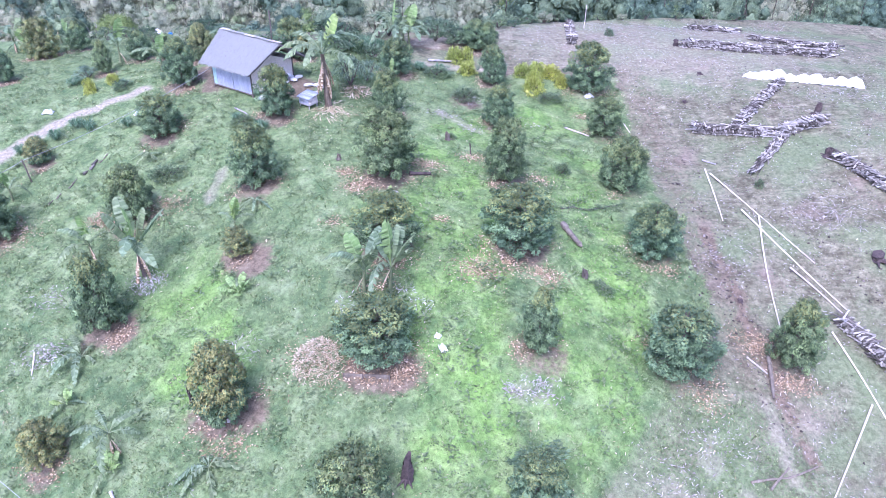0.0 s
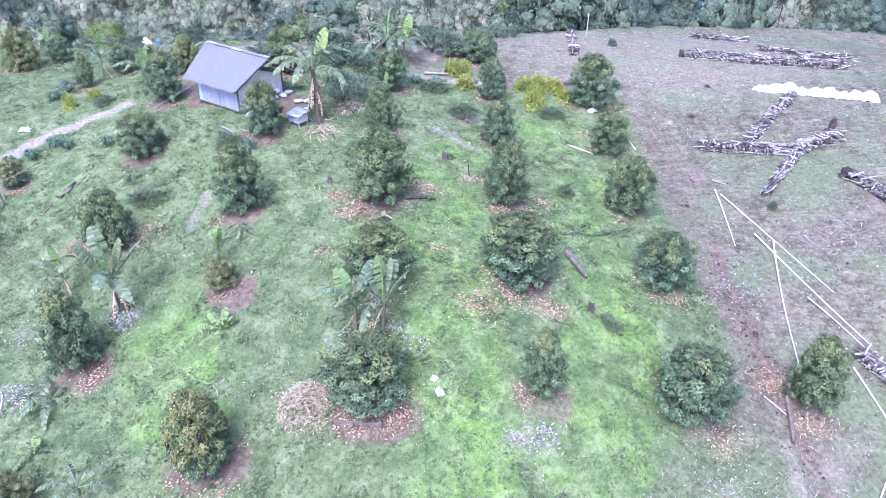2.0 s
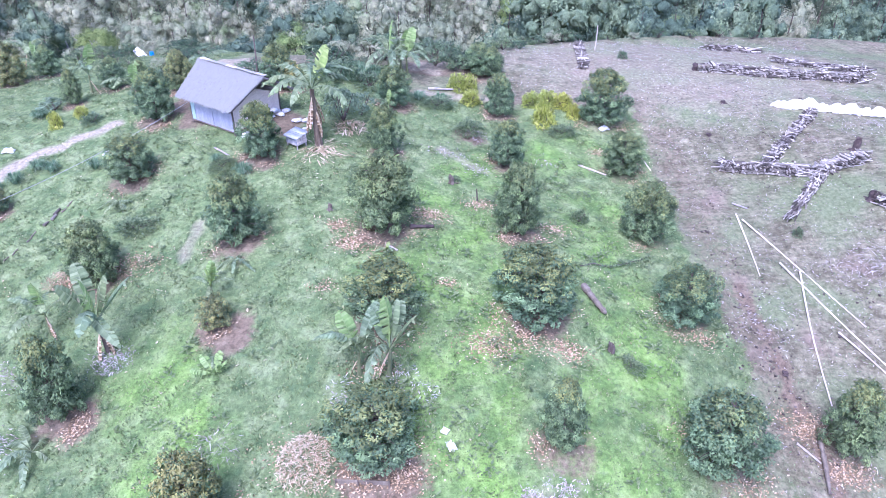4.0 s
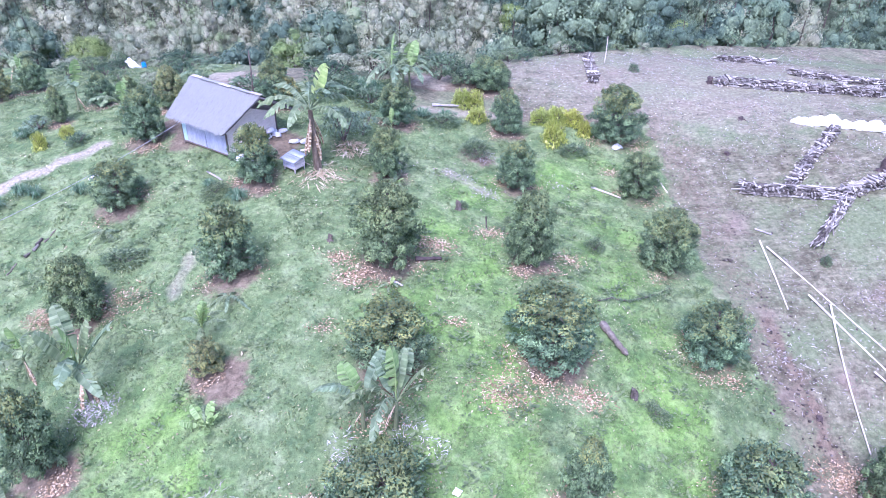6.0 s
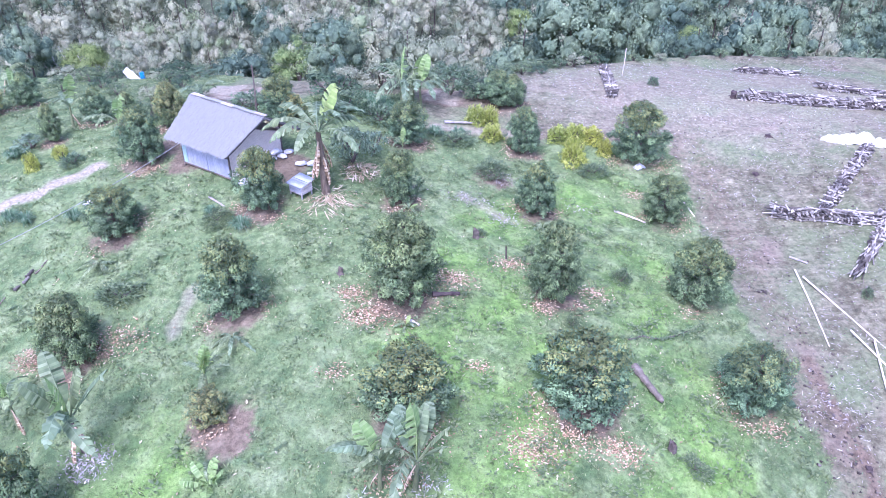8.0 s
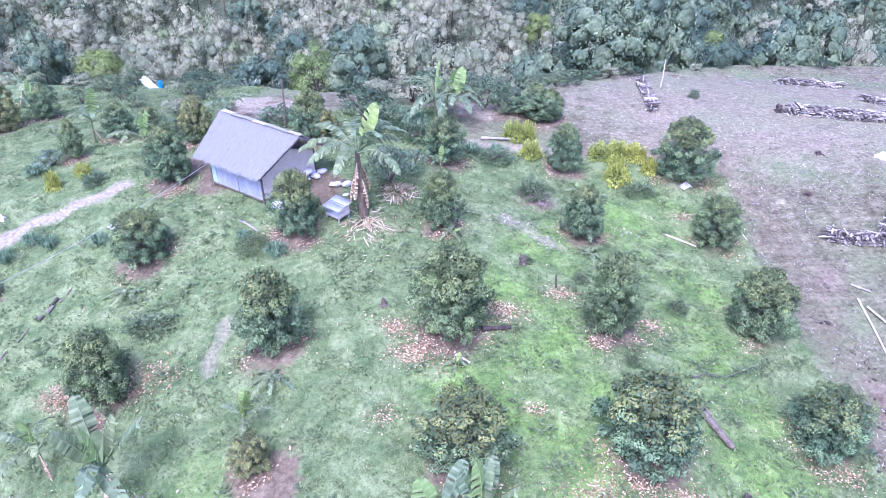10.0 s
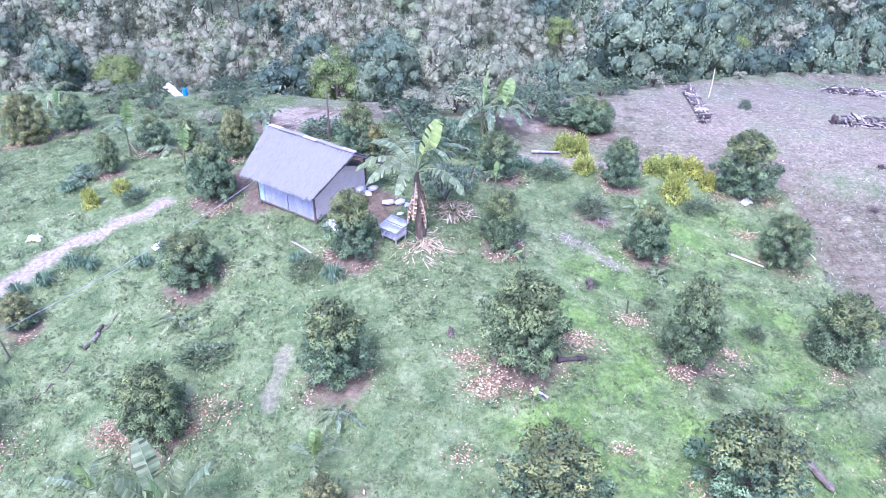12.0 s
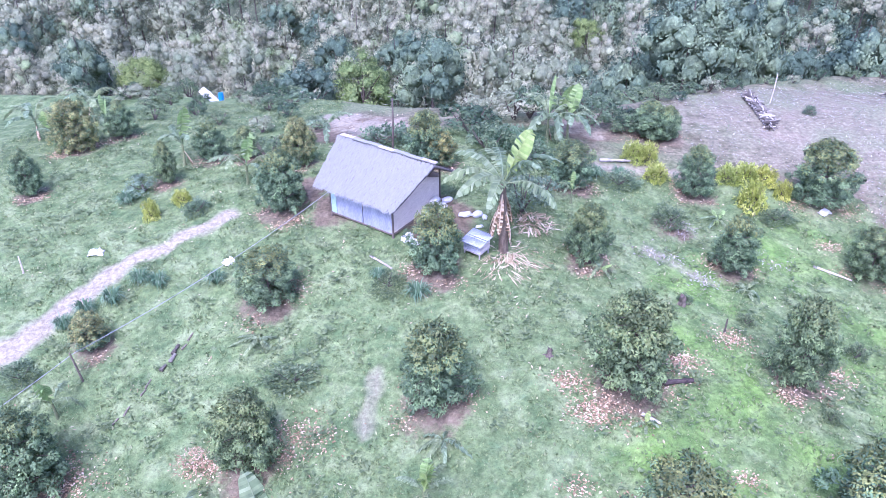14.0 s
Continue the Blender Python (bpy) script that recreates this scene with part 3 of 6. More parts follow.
def make_tree(seed, young, shape):
    """A young orchard tree, 5 m high and 1.9 m in radius: trunk with limbs, mature leaves, young leaves on leafy shoots."""
    rng = np.random.default_rng(seed)
    H, R = 5.0, 1.9
    limbs, base, way, size, fresh, tips, shoots, facing = [], [], [], [], [], [], [], []
    lean = rng.uniform(-0.12, 0.12, 2)
    trunk = [(lean[0] * k * k, lean[1] * k * k, H * k * 0.93) for k in np.linspace(-0.03, 1, 8)]
    limbs.append((trunk, np.linspace(0.085, 0.012, 8)))
    count = 215
    for i in range(count):
        k = 0.11 + 0.89 * ((i + rng.random()) / count) ** 0.95
        az = i * 2.39996 + rng.normal(0, 0.3)
        lump = 1 + 0.1 * math.sin(3 * az + seed) + 0.12 * math.sin(4 * az + 11 * k + seed * 2)
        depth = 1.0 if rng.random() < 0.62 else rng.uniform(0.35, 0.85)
        reach = R * envelope(k, shape) * lump * rng.uniform(0.74, 1.04) * depth
        d = np.array([math.cos(az), math.sin(az), 0])
        start = np.array([lean[0] * k * k, lean[1] * k * k, max(H * (k - 0.16), 0.15)])
        end = np.array([lean[0] * k * k, lean[1] * k * k, H * k * 0.97]) + d * reach
        end[2] = max(end[2] - 0.12 * reach, 0.5)
        if i % 3 == 0:
            limbs.append(([start, start * 0.5 + end * 0.5 + np.array([0, 0, 0.1]), end], (0.028, 0.016, 0.005)))
        out = unit(d + np.array([0, 0, 0.15 + 0.9 * k]))
        n = 84
        off = unit(rng.normal(size=(n, 3))) * rng.uniform(0.45, 1.0, (n, 1)) * rng.uniform(0.22, 0.36) * np.array([1, 1, 0.95])
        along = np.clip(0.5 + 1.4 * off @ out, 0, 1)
        p = end - out * 0.15 + off
        wv = np.cross(off, rng.normal(size=(n, 3))) * 2.2 + off + out * 0.12 - np.array([0, 0, 0.22])
        base.append(p)
        way.append(wv)
        size.append(rng.uniform(0.12, 0.2, n))
        top = np.clip((k - (1 - young) + 0.1) / 0.25, 0, 1)
        fresh.append(rng.random(n) < top * (0.2 + 0.8 * along))
        # outward leaves of a tuft take the light tip colour, a painted lit side
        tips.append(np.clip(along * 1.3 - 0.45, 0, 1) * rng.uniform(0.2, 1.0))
        # random tone by shoot, scaled down inside the crown to paint its shade
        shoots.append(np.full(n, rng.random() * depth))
        facing.append(unit(unit(off) * 0.75 + out * 0.45 + np.array([0, 0, 0.25])))
    base, way, size, fresh, tips, shoots, facing = map(np.concatenate, (base, way, size, fresh, tips, shoots, facing))
    base[:, 2] = np.maximum(base[:, 2], 0.1)
    width = size * rng.uniform(0.4, 0.52, len(size))
    meshes = [tubes_mesh("trunk", limbs, M_BARK, 5)]
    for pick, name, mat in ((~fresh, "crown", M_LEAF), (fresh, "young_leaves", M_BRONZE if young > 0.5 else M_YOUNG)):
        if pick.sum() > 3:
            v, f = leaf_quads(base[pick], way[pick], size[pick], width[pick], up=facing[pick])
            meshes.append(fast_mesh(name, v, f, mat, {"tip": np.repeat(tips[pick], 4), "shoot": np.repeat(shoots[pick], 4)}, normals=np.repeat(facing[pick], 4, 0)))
    return meshes


CONE = (0.35, 0.6, 0.92, 1.0, 0.9, 0.66, 0.3)
ROUND = (0.4, 0.65, 1.0, 1.05, 1.0, 0.8, 0.42)
SPARSE = (0.10, 0.35, 0.8, 1.0, 0.8, 0.45, 0.12)
KINDS = {}
for key, (seed, young, shape) in {"green_cone": (3, 0.16, CONE), "green_round": (5, 0.18, ROUND), "tipped_cone": (8, 0.34, CONE), "tipped_round": (11, 0.34, ROUND), "olive": (14, 0.62, CONE), "bronze": (17, 1.1, ROUND), "sparse": (21, 0.15, SPARSE)}.items():
    KINDS[key] = make_tree(seed, young, shape)
TREE_LABELS = {
    "green_cone": "young dark green fruit tree with a conical crown on bare soil",
    "green_round": "young dark green fruit tree with a rounded bushy crown",
    "tipped_cone": "young green fruit tree with olive new leaves at its tip",
    "tipped_round": "bushy young fruit tree with olive leaf tips above leaf litter",
    "olive": "young fruit tree with a yellowish olive upper crown",
    "bronze": "small yellowish bronze shrub on a patch of bare soil",
    "sparse": "small sparse dark green sapling in thin grass",
}


def plant(x, y, h, r, young, i, far=False):
    wide = r / h > 0.4
    key = "bronze" if young >= 0.75 else "olive" if young > 0.42 else ("tipped_round" if wide else "tipped_cone") if young >= 0.2 else ("green_round" if wide else "green_cone")
    if (h < 3.0 or r < 1.16) and young < 0.4:
        key = "sparse"
    spin = (i * 77) % 360
    m = pose(x, y, gz(x, y) - 0.04, 0, 0, spin) @ Matrix.Diagonal((r / 2.08, r / 2.08, h / 5.4, 1))
    t = thing("orchard_tree", m, TREE_LABELS[key], "tree", "planted orchard trees")
    for me in KINDS[key]:
        part(me.name.split(".")[0], me, t)


for i, row in enumerate(PLANTED):
    plant(*row, i)

# ---- banana plants ----


def banana_leaf(length, width, seed, torn=0.5):
    """One blade along +x with a midrib, arching down at its end; torn along its edges."""
    rng = np.random.default_rng(seed)
    n = 22
    s = np.linspace(0, 1, n)
    arch = rng.uniform(0.9, 1.5) if torn > 0.2 else 0.25
    x = length * (s - 0.3 * arch * s ** 3)
    z = length * (0.16 * s - 0.75 * arch * s ** 2.2)
    half = width / 2 * np.interp(s, (0, 0.12, 0.3, 0.65, 0.9, 1), (0.06, 0.55, 0.95, 1.0, 0.6, 0.05))
    verts, faces = [], []
    petiole = 0.18
    x = x + length * petiole
    for sgn in (1, -1):
        for i in range(n - 1):
            a, b = i, i + 1
            gap = rng.uniform(0.25, 0.8) if rng.random() < torn else 0.0
            droop_a, droop_b = rng.uniform(0.3, 1.5, 2) if gap else (0.3, 0.3)
            k = len(verts)
            xb = x[b] - gap * (x[b] - x[a])
            verts += [(x[a], 0, z[a]), (x[b], 0, z[b]), (xb, sgn * half[b], z[b] - droop_b * half[b]), (x[a], sgn * half[a], z[a] - droop_a * half[a])]
            faces.append((k, k + 1, k + 2, k + 3) if sgn < 0 else (k + 3, k + 2, k + 1, k))
    rib = [(0, 0, -0.02), (length * petiole, 0, z[0])] + [(x[i], 0, z[i] - 0.005) for i in range(2, n, 3)]
    rv, rf = tube(rib, np.linspace(0.035, 0.008, len(rib)), 5)
    return join((np.array(verts), np.array(faces)), (rv, rf))


LEAVES = [fast_mesh("leaf", *banana_leaf(2.0, 0.5, s, 0.4 + 0.12 * s), M_BANANA) for s in range(5)]
LEAVES_NEW = [fast_mesh("leaf", *banana_leaf(2.0, 0.72, 20 + s, 0.15), M_BANANA_NEW) for s in range(2)]
LEAVES_BROAD = [fast_mesh("leaf", *banana_leaf(2.0, 0.62, 60 + s, 0.18), M_BANANA) for s in range(3)]
DEAD_LEAF = fast_mesh("dead_leaf", *banana_leaf(1.6, 0.22, 40, 0.15), M_LITTER)


def banana(x, y, h, r, seed, label, leaves=8, dead=3, fresh=1, erect=False):
    """A banana plant h metres high over all, its leaves reaching r."""
    rng = np.random.default_rng(seed)
    t = thing("banana_plant", pose(x, y, gz(x, y) - 0.03, 0, 0, seed * 53 % 360), label, "banana plant", "banana plants")
    stem_h = h * (0.58 if h > 5 else 0.4)
    lean = rng.uniform(-0.06, 0.06, 2) * stem_h
    pts = [(lean[0] * k, lean[1] * k, stem_h * k) for k in np.linspace(0, 1, 6)]
    rad = 0.04 * h if h > 6 else 0.022 * h + 0.03
    part("stem", tube_mesh("stem", pts, np.linspace(rad, rad * 0.5, 6), M_STEM if h > 6 else M_BARK if h > 4.5 else M_STEM_GREEN, 9), t)
    top = Vector(pts[-1])
    for i in range(leaves):
        up = fresh > i
        pitch = -rng.uniform(76, 86) if up else -rng.uniform(40, 72) if erect and i % 3 else -rng.uniform(22, 70)
        me = LEAVES_NEW[i % 2] if up else LEAVES_BROAD[i % 3] if erect and i % 3 else LEAVES[(i + seed) % 5]
        size = (h - stem_h) / 2.0 if up else r / 1.75 * rng.uniform(0.85, 1.15)
        leaf = part("leaf", me, t)
        leaf.matrix_local = Matrix.Translation(top) @ pose(0, 0, 0, rng.uniform(-20, 20), 0, i * 137.5 + rng.uniform(-15, 15)) @ pose(0, 0, 0, 0, pitch, 0) @ Matrix.Scale(size, 4)
    for i in range(dead):
        leaf = part("dead_leaf", DEAD_LEAF, t, "brown dead hanging leaf")
        leaf.matrix_local = Matrix.Translation(top * rng.uniform(0.75, 0.98)) @ pose(0, 0, 0, 0, rng.uniform(66, 78), i * 110 + rng.uniform(0, 60)) @ Matrix.Scale(min(r / 1.7, 0.95 * stem_h / 1.6), 4)


banana(-7.89, 49.03, 6.3, 2.2, 1, "tall banana plant with arching torn leaves beside the hut", 12, 9, 1)
banana(-4.0, 30.95, 3.5, 1.7, 2, "banana plant with upright broad leaves over pale debris", 7, 1, 1, True)
banana(-2.68, 30.85, 3.9, 1.8, 3, "banana plant with upright broad leaves over bleached debris", 8, 1, 1, True)
banana(-16.39, 33.97, 4.8, 2.1, 4, "banana plant with drooping leaves above bleached debris", 7, 3, 1, True)
banana(-19.81, 35.45, 3.4, 1.4, 5, "small banana plant with ragged leaves", 6, 1, 1)
banana(-11.63, 36.11, 2.2, 1.0, 6, "small yellow-green banana sucker in the grass", 7, 0, 3)
banana(-4.16, 61.88, 4.0, 2.2, 7, "banana plant with spreading leaves at the hilltop edge", 9, 1, 1)
banana(-2.79, 62.23, 3.6, 1.8, 8, "banana plant with spreading leaves at the hilltop edge", 8, 0, 1)
banana(-3.4, 63.3, 3.4, 1.6, 19, "banana plant with spreading leaves at the hilltop edge", 7, 0, 1)
banana(-3.83, 54.14, 1.8, 0.7, 9, "small banana sucker with one bright upright leaf", 4, 0, 1)
banana(-26.99, 41.34, 2.1, 0.9, 10, "small banana sucker with bright upright leaves", 6, 0, 2)
banana(-15.08, 23.86, 3.2, 1.3, 11, "thin banana plant with pale ragged leaves", 6, 2, 0)
banana(-21.75, 56.42, 3.0, 1.4, 12, "banana plant with upright leaves among shrubs", 8, 0, 2)
banana(-26.41, 60.09, 3.6, 1.4, 13, "banana plant among shrubs at the orchard edge", 7, 1, 1)
banana(-34.1, 67.79, 2.6, 1.2, 14, "banana plant with yellow-green leaves", 6, 0, 2)
banana(-17.81, 61.57, 2.6, 1.4, 15, "banana plant with broad leaves behind shrubs", 7, 0, 0)
banana(-36.92, 65.7, 2.2, 1.2, 16, "banana plant with yellow-green leaves", 6, 0, 2)
banana(-36.52, 71.27, 4.0, 2.0, 17, "banana plant near the wood's edge", 8, 1, 0)
banana(-38.64, 67.06, 3.6, 2.0, 18, "banana plant near the wood's edge", 8, 1, 0)

# broad-leaved sprouts
for i, (x, y, h, r, bright) in enumerate(((-10.64, 31.65, 1.0, 0.95, 6), (-18.17, 26.41, 0.9, 0.7, 4), (-10.34, 22.65, 1.6, 1.0, 0), (-18.26, 28.96, 1.6, 1.1, 0), (-18.87, 44.08, 1.5, 0.6, 0), (-10.94, 38.38, 1.4, 0.6, 0), (-3.24, 38.88, 0.6, 0.45, 2), (-3.32, 48.24, 1.0, 0.6, 1), (4.19, 48.55, 0.9, 0.7, 0), (-14.97, 22.96, 1.2, 0.8, 4), (4.64, 54.64, 1.3, 0.6, 3))):
    rng = np.random.default_rng(90 + i)
    t = thing("leafy_sprout", pose(x, y, gz(x, y) - 0.02, 0, 0, i * 47), "low broad-leaved sprout growing in the grass", "plant", "broad-leaved sprouts")
    for j in range(7):
        me = LEAVES_NEW[j % 2] if j < bright else LEAVES[j % 5]
        leaf = part("leaf", me, t)
        leaf.matrix_local = pose(0, 0, h * 0.15, 0, 0, j * 137.5 + rng.uniform(-20, 20)) @ pose(0, 0, 0, 0, -rng.uniform(20, 65), 0) @ Matrix.Diagonal((r / 1.9, r / 1.9 * 1.3, h / 1.6, 1))

# ---- bushes, ornamental shrubs, tussocks ----


def bush_mesh(name, seed, mat, count=900, size=0.16, flat=1.0):
    """A bush of radius 1 and height 1, as leaves on many short twigs."""
    rng = np.random.default_rng(seed)
    d = unit(rng.normal(size=(count, 3)))
    d[:, 2] = np.abs(d[:, 2]) * flat
    rad = rng.uniform(0.45, 1.0, (count, 1)) ** 0.6
    lump = 1 + 0.28 * np.sin(4 * np.arctan2(d[:, 1:2], d[:, 0:1]) + seed) * np.sin(5 * d[:, 2:3] + seed)
    p = d * rad * lump * 0.92
    p[:, 2] = np.clip(p[:, 2], 0.03, None)
    way = d + rng.normal(0, 0.6, (count, 3)) + np.array([0, 0, -0.15])
    L = rng.uniform(0.7, 1.3, count) * size
    v, f = leaf_quads(p, way, L, L * 0.5)
    return fast_mesh(name, v, f, mat)


BUSH = {"gold": bush_mesh("foliage", 1, M_GOLD, 1300, 0.19), "weed": bush_mesh("foliage", 2, M_FERN, 1100, 0.15), "dark": bush_mesh("foliage", 3, M_FERN, 1200, 0.16), }
for key, mat, seed in (("pale", M_PALE_LEAF, 14), ("wild", M_FERN, 11), ("wild_dark", M_LEAF, 12), ("wild_pale", M_WOODS, 13)):
    v, f, _ = crown_mesh_data(seed, 12, 70, 0.13, 0.9, 0.36)
    v = v * np.array([0.85, 0.85, 0.55]) + np.array([0, 0, 0.45])
    v[:, 2] = np.maximum(v[:, 2], 0.02)
    BUSH[key] = fast_mesh("foliage", v, f, mat)


def bush(x, y, h, r, kind, label, spin=0, stretch=1.0):
    t = thing("bush", pose(x, y, gz(x, y) - 0.03, 0, 0, spin) @ Matrix.Diagonal((r * stretch, r, h, 1)), label, "bush", kind + " bushes")
    rng = np.random.default_rng(int(abs(x * 31 + y * 7)))
    stems = [([(0, 0, 0), (0.3 * math.cos(a), 0.3 * math.sin(a), 0.35), (0.55 * math.cos(a), 0.55 * math.sin(a), 0.75)], (0.04, 0.025, 0.01)) for a in rng.uniform(0, 6.28, 7)]
    part("stem", tubes_mesh("stem", stems, M_BARK, 5), t)
    part("foliage", BUSH[kind], t)


for i, (x, y, h, r) in enumerate(((0.97, 60.3, 1.2, 0.75), (1.88, 60.32, 1.25, 0.7), (1.93, 58.28, 0.95, 0.75), (6.51, 58.93, 1.0, 0.85), (7.59, 58.97, 1.05, 0.8), (8.72, 58.9, 1.0, 0.85), (7.11, 56.42, 1.7, 0.9), (9.38, 57.55, 1.1, 0.55), (-26.55, 54.05, 1.15, 0.5), (-25.22, 55.28, 0.75, 0.55))):
    bush(x, y, h, r, "gold", "bright yellow-leaved ornamental shrub in the grass" if i < 8 else "small yellow-green shrub on the lawn", i * 40)
for i, (x, y, h, r, k, s) in enumerate(((-17.13, 41.97, 0.85, 0.85, "weed", 1.6), (1.61, 54.05, 0.8, 1.1, "weed", 1.2), (7.83, 44.35, 0.8, 0.6, "weed", 1.0), (8.25, 55.32, 0.6, 0.9, "weed", 1.3), (-13.34, 46.54, 0.5, 0.8, "weed", 1.4), (8.46, 32.69, 0.4, 0.55, "weed", 1.6), (4.14, 23.27, 0.4, 1.0, "weed", 1.5), (-24.08, 54.17, 0.7, 0.8, "weed", 1.2), (-6.71, 52.43, 2.6, 1.5, "pale", 1.0), (-5.63, 53.68, 1.8, 1.1, "pale", 1.0), (-7.97, 59.59, 1.8, 1.8, "wild", 1.3), (-5.53, 58.76, 1.2, 1.3, "weed", 1.4), (-0.55, 57.19, 0.7, 1.0, "weed", 1.5), (-27.92, 57.08, 1.0, 1.2, "pale", 1.3), (-8.92, 62.6, 2.0, 2.0, "wild_dark", 1.4), (-14.16, 60.41, 1.2, 1.5, "weed", 1.3), (-20.97, 59.4, 1.6, 1.3, "wild", 1.2), (0.52, 46.89, 0.4, 0.4, "weed", 1.0), (3.24, 45.91, 0.5, 0.5, "weed", 1.0), (4.51, 39.83, 0.5, 0.45, "weed", 1.0), (-29.41, 43.46, 0.8, 0.9, "weed", 1.1), (20.8, 43.85, 0.6, 0.35, "weed", 1.0), (14.97, 67.58, 0.7, 0.5, "weed", 1.0))):
    bush(x, y, h, r, k, {"weed": "low green weedy bush spreading over the grass", "pale": "pale green cassava-like bush beside the banana plant", "dark": "dense dark green bush near the hilltop edge", "gold": "small yellowish bush on the cleared field", "wild": "dense green bush near the hilltop edge", "wild_dark": "dense dark green bush near the hilltop edge"}[k], i * 61, s)

rng = np.random.default_rng(123)
for i in range(46):
    x = rng.uniform(-46, 9)
    y = float(lip_at(x)) + rng.uniform(-4.5, 5.0)
    if -21 < x < -12 or x > 3 and y < 72 or -35 < x < -27.5 and y < 88:
        continue
    k = ("wild_dark", "wild", "wild_pale", "wild")[i % 4]
    bush(x, y, rng.uniform(1.0, 2.6), rng.uniform(0.9, 2.0), k, "wild green shrub along the hilltop edge" if k != "wild_pale" else "grey-green wild shrub along the hilltop edge", i * 37, 1.2)


for i, (x, y, h, r, k) in enumerate(((-33.6, 79.5, 1.3, 1.2, "wild"), (-30.2, 77.0, 1.1, 1.0, "wild_dark"), (-27.4, 79.2, 1.2, 1.1, "wild"), (-25.6, 75.0, 1.0, 1.0, "wild_pale"), (-23.6, 71.8, 1.3, 1.2, "wild"), (-21.6, 69.0, 1.2, 1.0, "wild_dark"), (-29.0, 71.5, 1.2, 1.1, "wild_dark"), (-31.8, 70.6, 1.5, 1.2, "wild"), (-26.2, 67.6, 1.1, 1.0, "wild"), (-36.5, 74.0, 1.4, 1.3, "wild_dark"), (-19.0, 64.6, 1.1, 0.9, "wild"), (-22.6, 64.8, 1.3, 1.0, "wild_pale"))):
    bush(x, y, h, r, k, "wild green shrub on the hilltop lawn" if k != "wild_pale" else "grey-green wild shrub on the hilltop lawn", i * 53, 1.15)


for i, (x, back, h, r, k) in enumerate(((5.2, 0.4, 1.2, 1.0, "wild"), (6.6, -0.6, 0.8, 0.8, "wild_dark"), (8.4, 0.5, 1.0, 0.9, "wild"), (9.8, 0.2, 1.3, 1.0, "wild_pale"), (11.2, 0.8, 1.4, 1.1, "wild"), (12.4, 0.2, 0.9, 0.8, "wild_dark"), (15.8, 0.6, 0.7, 0.8, "wild"), (18.4, 0.2, 0.8, 0.7, "wild_pale"), (21.2, 0.5, 1.2, 1.0, "wild_dark"), (24.6, 0.0, 0.9, 0.9, "wild"), (28.0, 0.6, 1.3, 1.1, "wild"), (31.5, 0.2, 1.0, 1.0, "wild_dark"))):
    y = round(float(lip_at(x)) + back, 2)
    bush(x, y, h, r, k, "wild green shrub at the far rim of the cleared field" if k != "wild_pale" else "grey-green wild shrub at the far rim of the field", i * 29, 1.2)


def tussock_mesh(seed):
    rng = np.random.default_rng(seed)
    n = 130
    az = rng.uniform(0, 6.283, n)
    out = rng.uniform(0.3, 1.0, n)
    p = np.stack([np.cos(az) * 0.12, np.sin(az) * 0.12, np.zeros(n)], 1)
    a = np.stack([np.cos(az) * out, np.sin(az) * out, rng.uniform(0.7, 1.3, n)], 1)
    mid = p + a * 0.55
    tip = mid + np.stack([np.cos(az) * 0.5 * out, np.sin(az) * 0.5 * out, rng.uniform(-0.5, 0.1, n)], 1)
    side = np.stack([-np.sin(az), np.cos(az), np.zeros(n)], 1) * 0.03
    v = np.stack([p - side, p + side, mid + side, mid - side, tip], 1).reshape(-1, 3)
    k = np.arange(n)[:, None] * 5
    f = np.concatenate([k + [0, 1, 2, 3], k + [3, 2, 4, 4]])
    me = bpy.data.meshes.new("tuft")
    me.from_pydata(v.tolist(), [], [tuple(q) if q[2] != q[3] else tuple(q[:3]) for q in f.tolist()])
    me.materials.append(M_TUSSOCK)
    return me


TUSSOCK = [tussock_mesh(s) for s in range(3)]
for i, (x, y, h, r) in enumerate(((-12.0, 45.93, 0.9, 0.75), (-25.59, 48.76, 0.9, 0.7), (-24.6, 48.46, 0.9, 0.7), (-21.65, 48.07, 0.9, 0.65), (-27.68, 46.98, 1.0, 0.7), (-26.55, 47.51, 1.0, 0.7), (-28.41, 46.09, 0.9, 0.6), (-13.81, 47.14, 0.6, 0.5), (-20.23, 54.97, 1.0, 0.7), (-28.5, 55.89, 0.8, 0.8), (-1.86, 57.8, 0.8, 0.8), (-0.26, 58.24, 0.7, 0.7))):
    t = thing("grass_tussock", pose(x, y, gz(x, y) - 0.02, 0, 0, i * 70) @ Matrix.Diagonal((r, r, h, 1)), "tufted clump of long arching green grass blades", "grass clump", "grass tussocks")
    part("tuft", TUSSOCK[i % 3], t)
for i in range(9):
    x, y = -11.5 + 0.85 * (i % 5) + 0.4 * (i // 5), 63.0 + 1.3 * (i // 5) - 0.3 * (i % 3)
    t = thing("grass_tussock", pose(x + 3.0, y - 2.5, gz(x + 3.0, y - 2.5) - 0.02, 0, 0, i * 50) @ Matrix.Diagonal((0.9, 0.9, 1.3, 1)), "tall clump of green grass at the hilltop edge", "grass clump", "grass tussocks")
    part("tuft", TUSSOCK[i % 3], t)

# ---- field hut ----
HUT_TURN = -35.0
HX, HY = -16.47, 52.15
HUT_Z = 2.02
hut = thing("field_hut", pose(HX, HY, HUT_Z - 0.05, 0, 0, HUT_TURN), "small field hut with grey thatched gable roof and pale panel walls", "hut")
# local frame: x along the front wall, y towards the back
HL, HW, WALL, RIDGE, EAVE = 3.95, 4.0, 1.95, 3.32, 1.7
SLOPE_RUN = HW / 2 + 0.6
R0, R1 = -0.9, 5.1


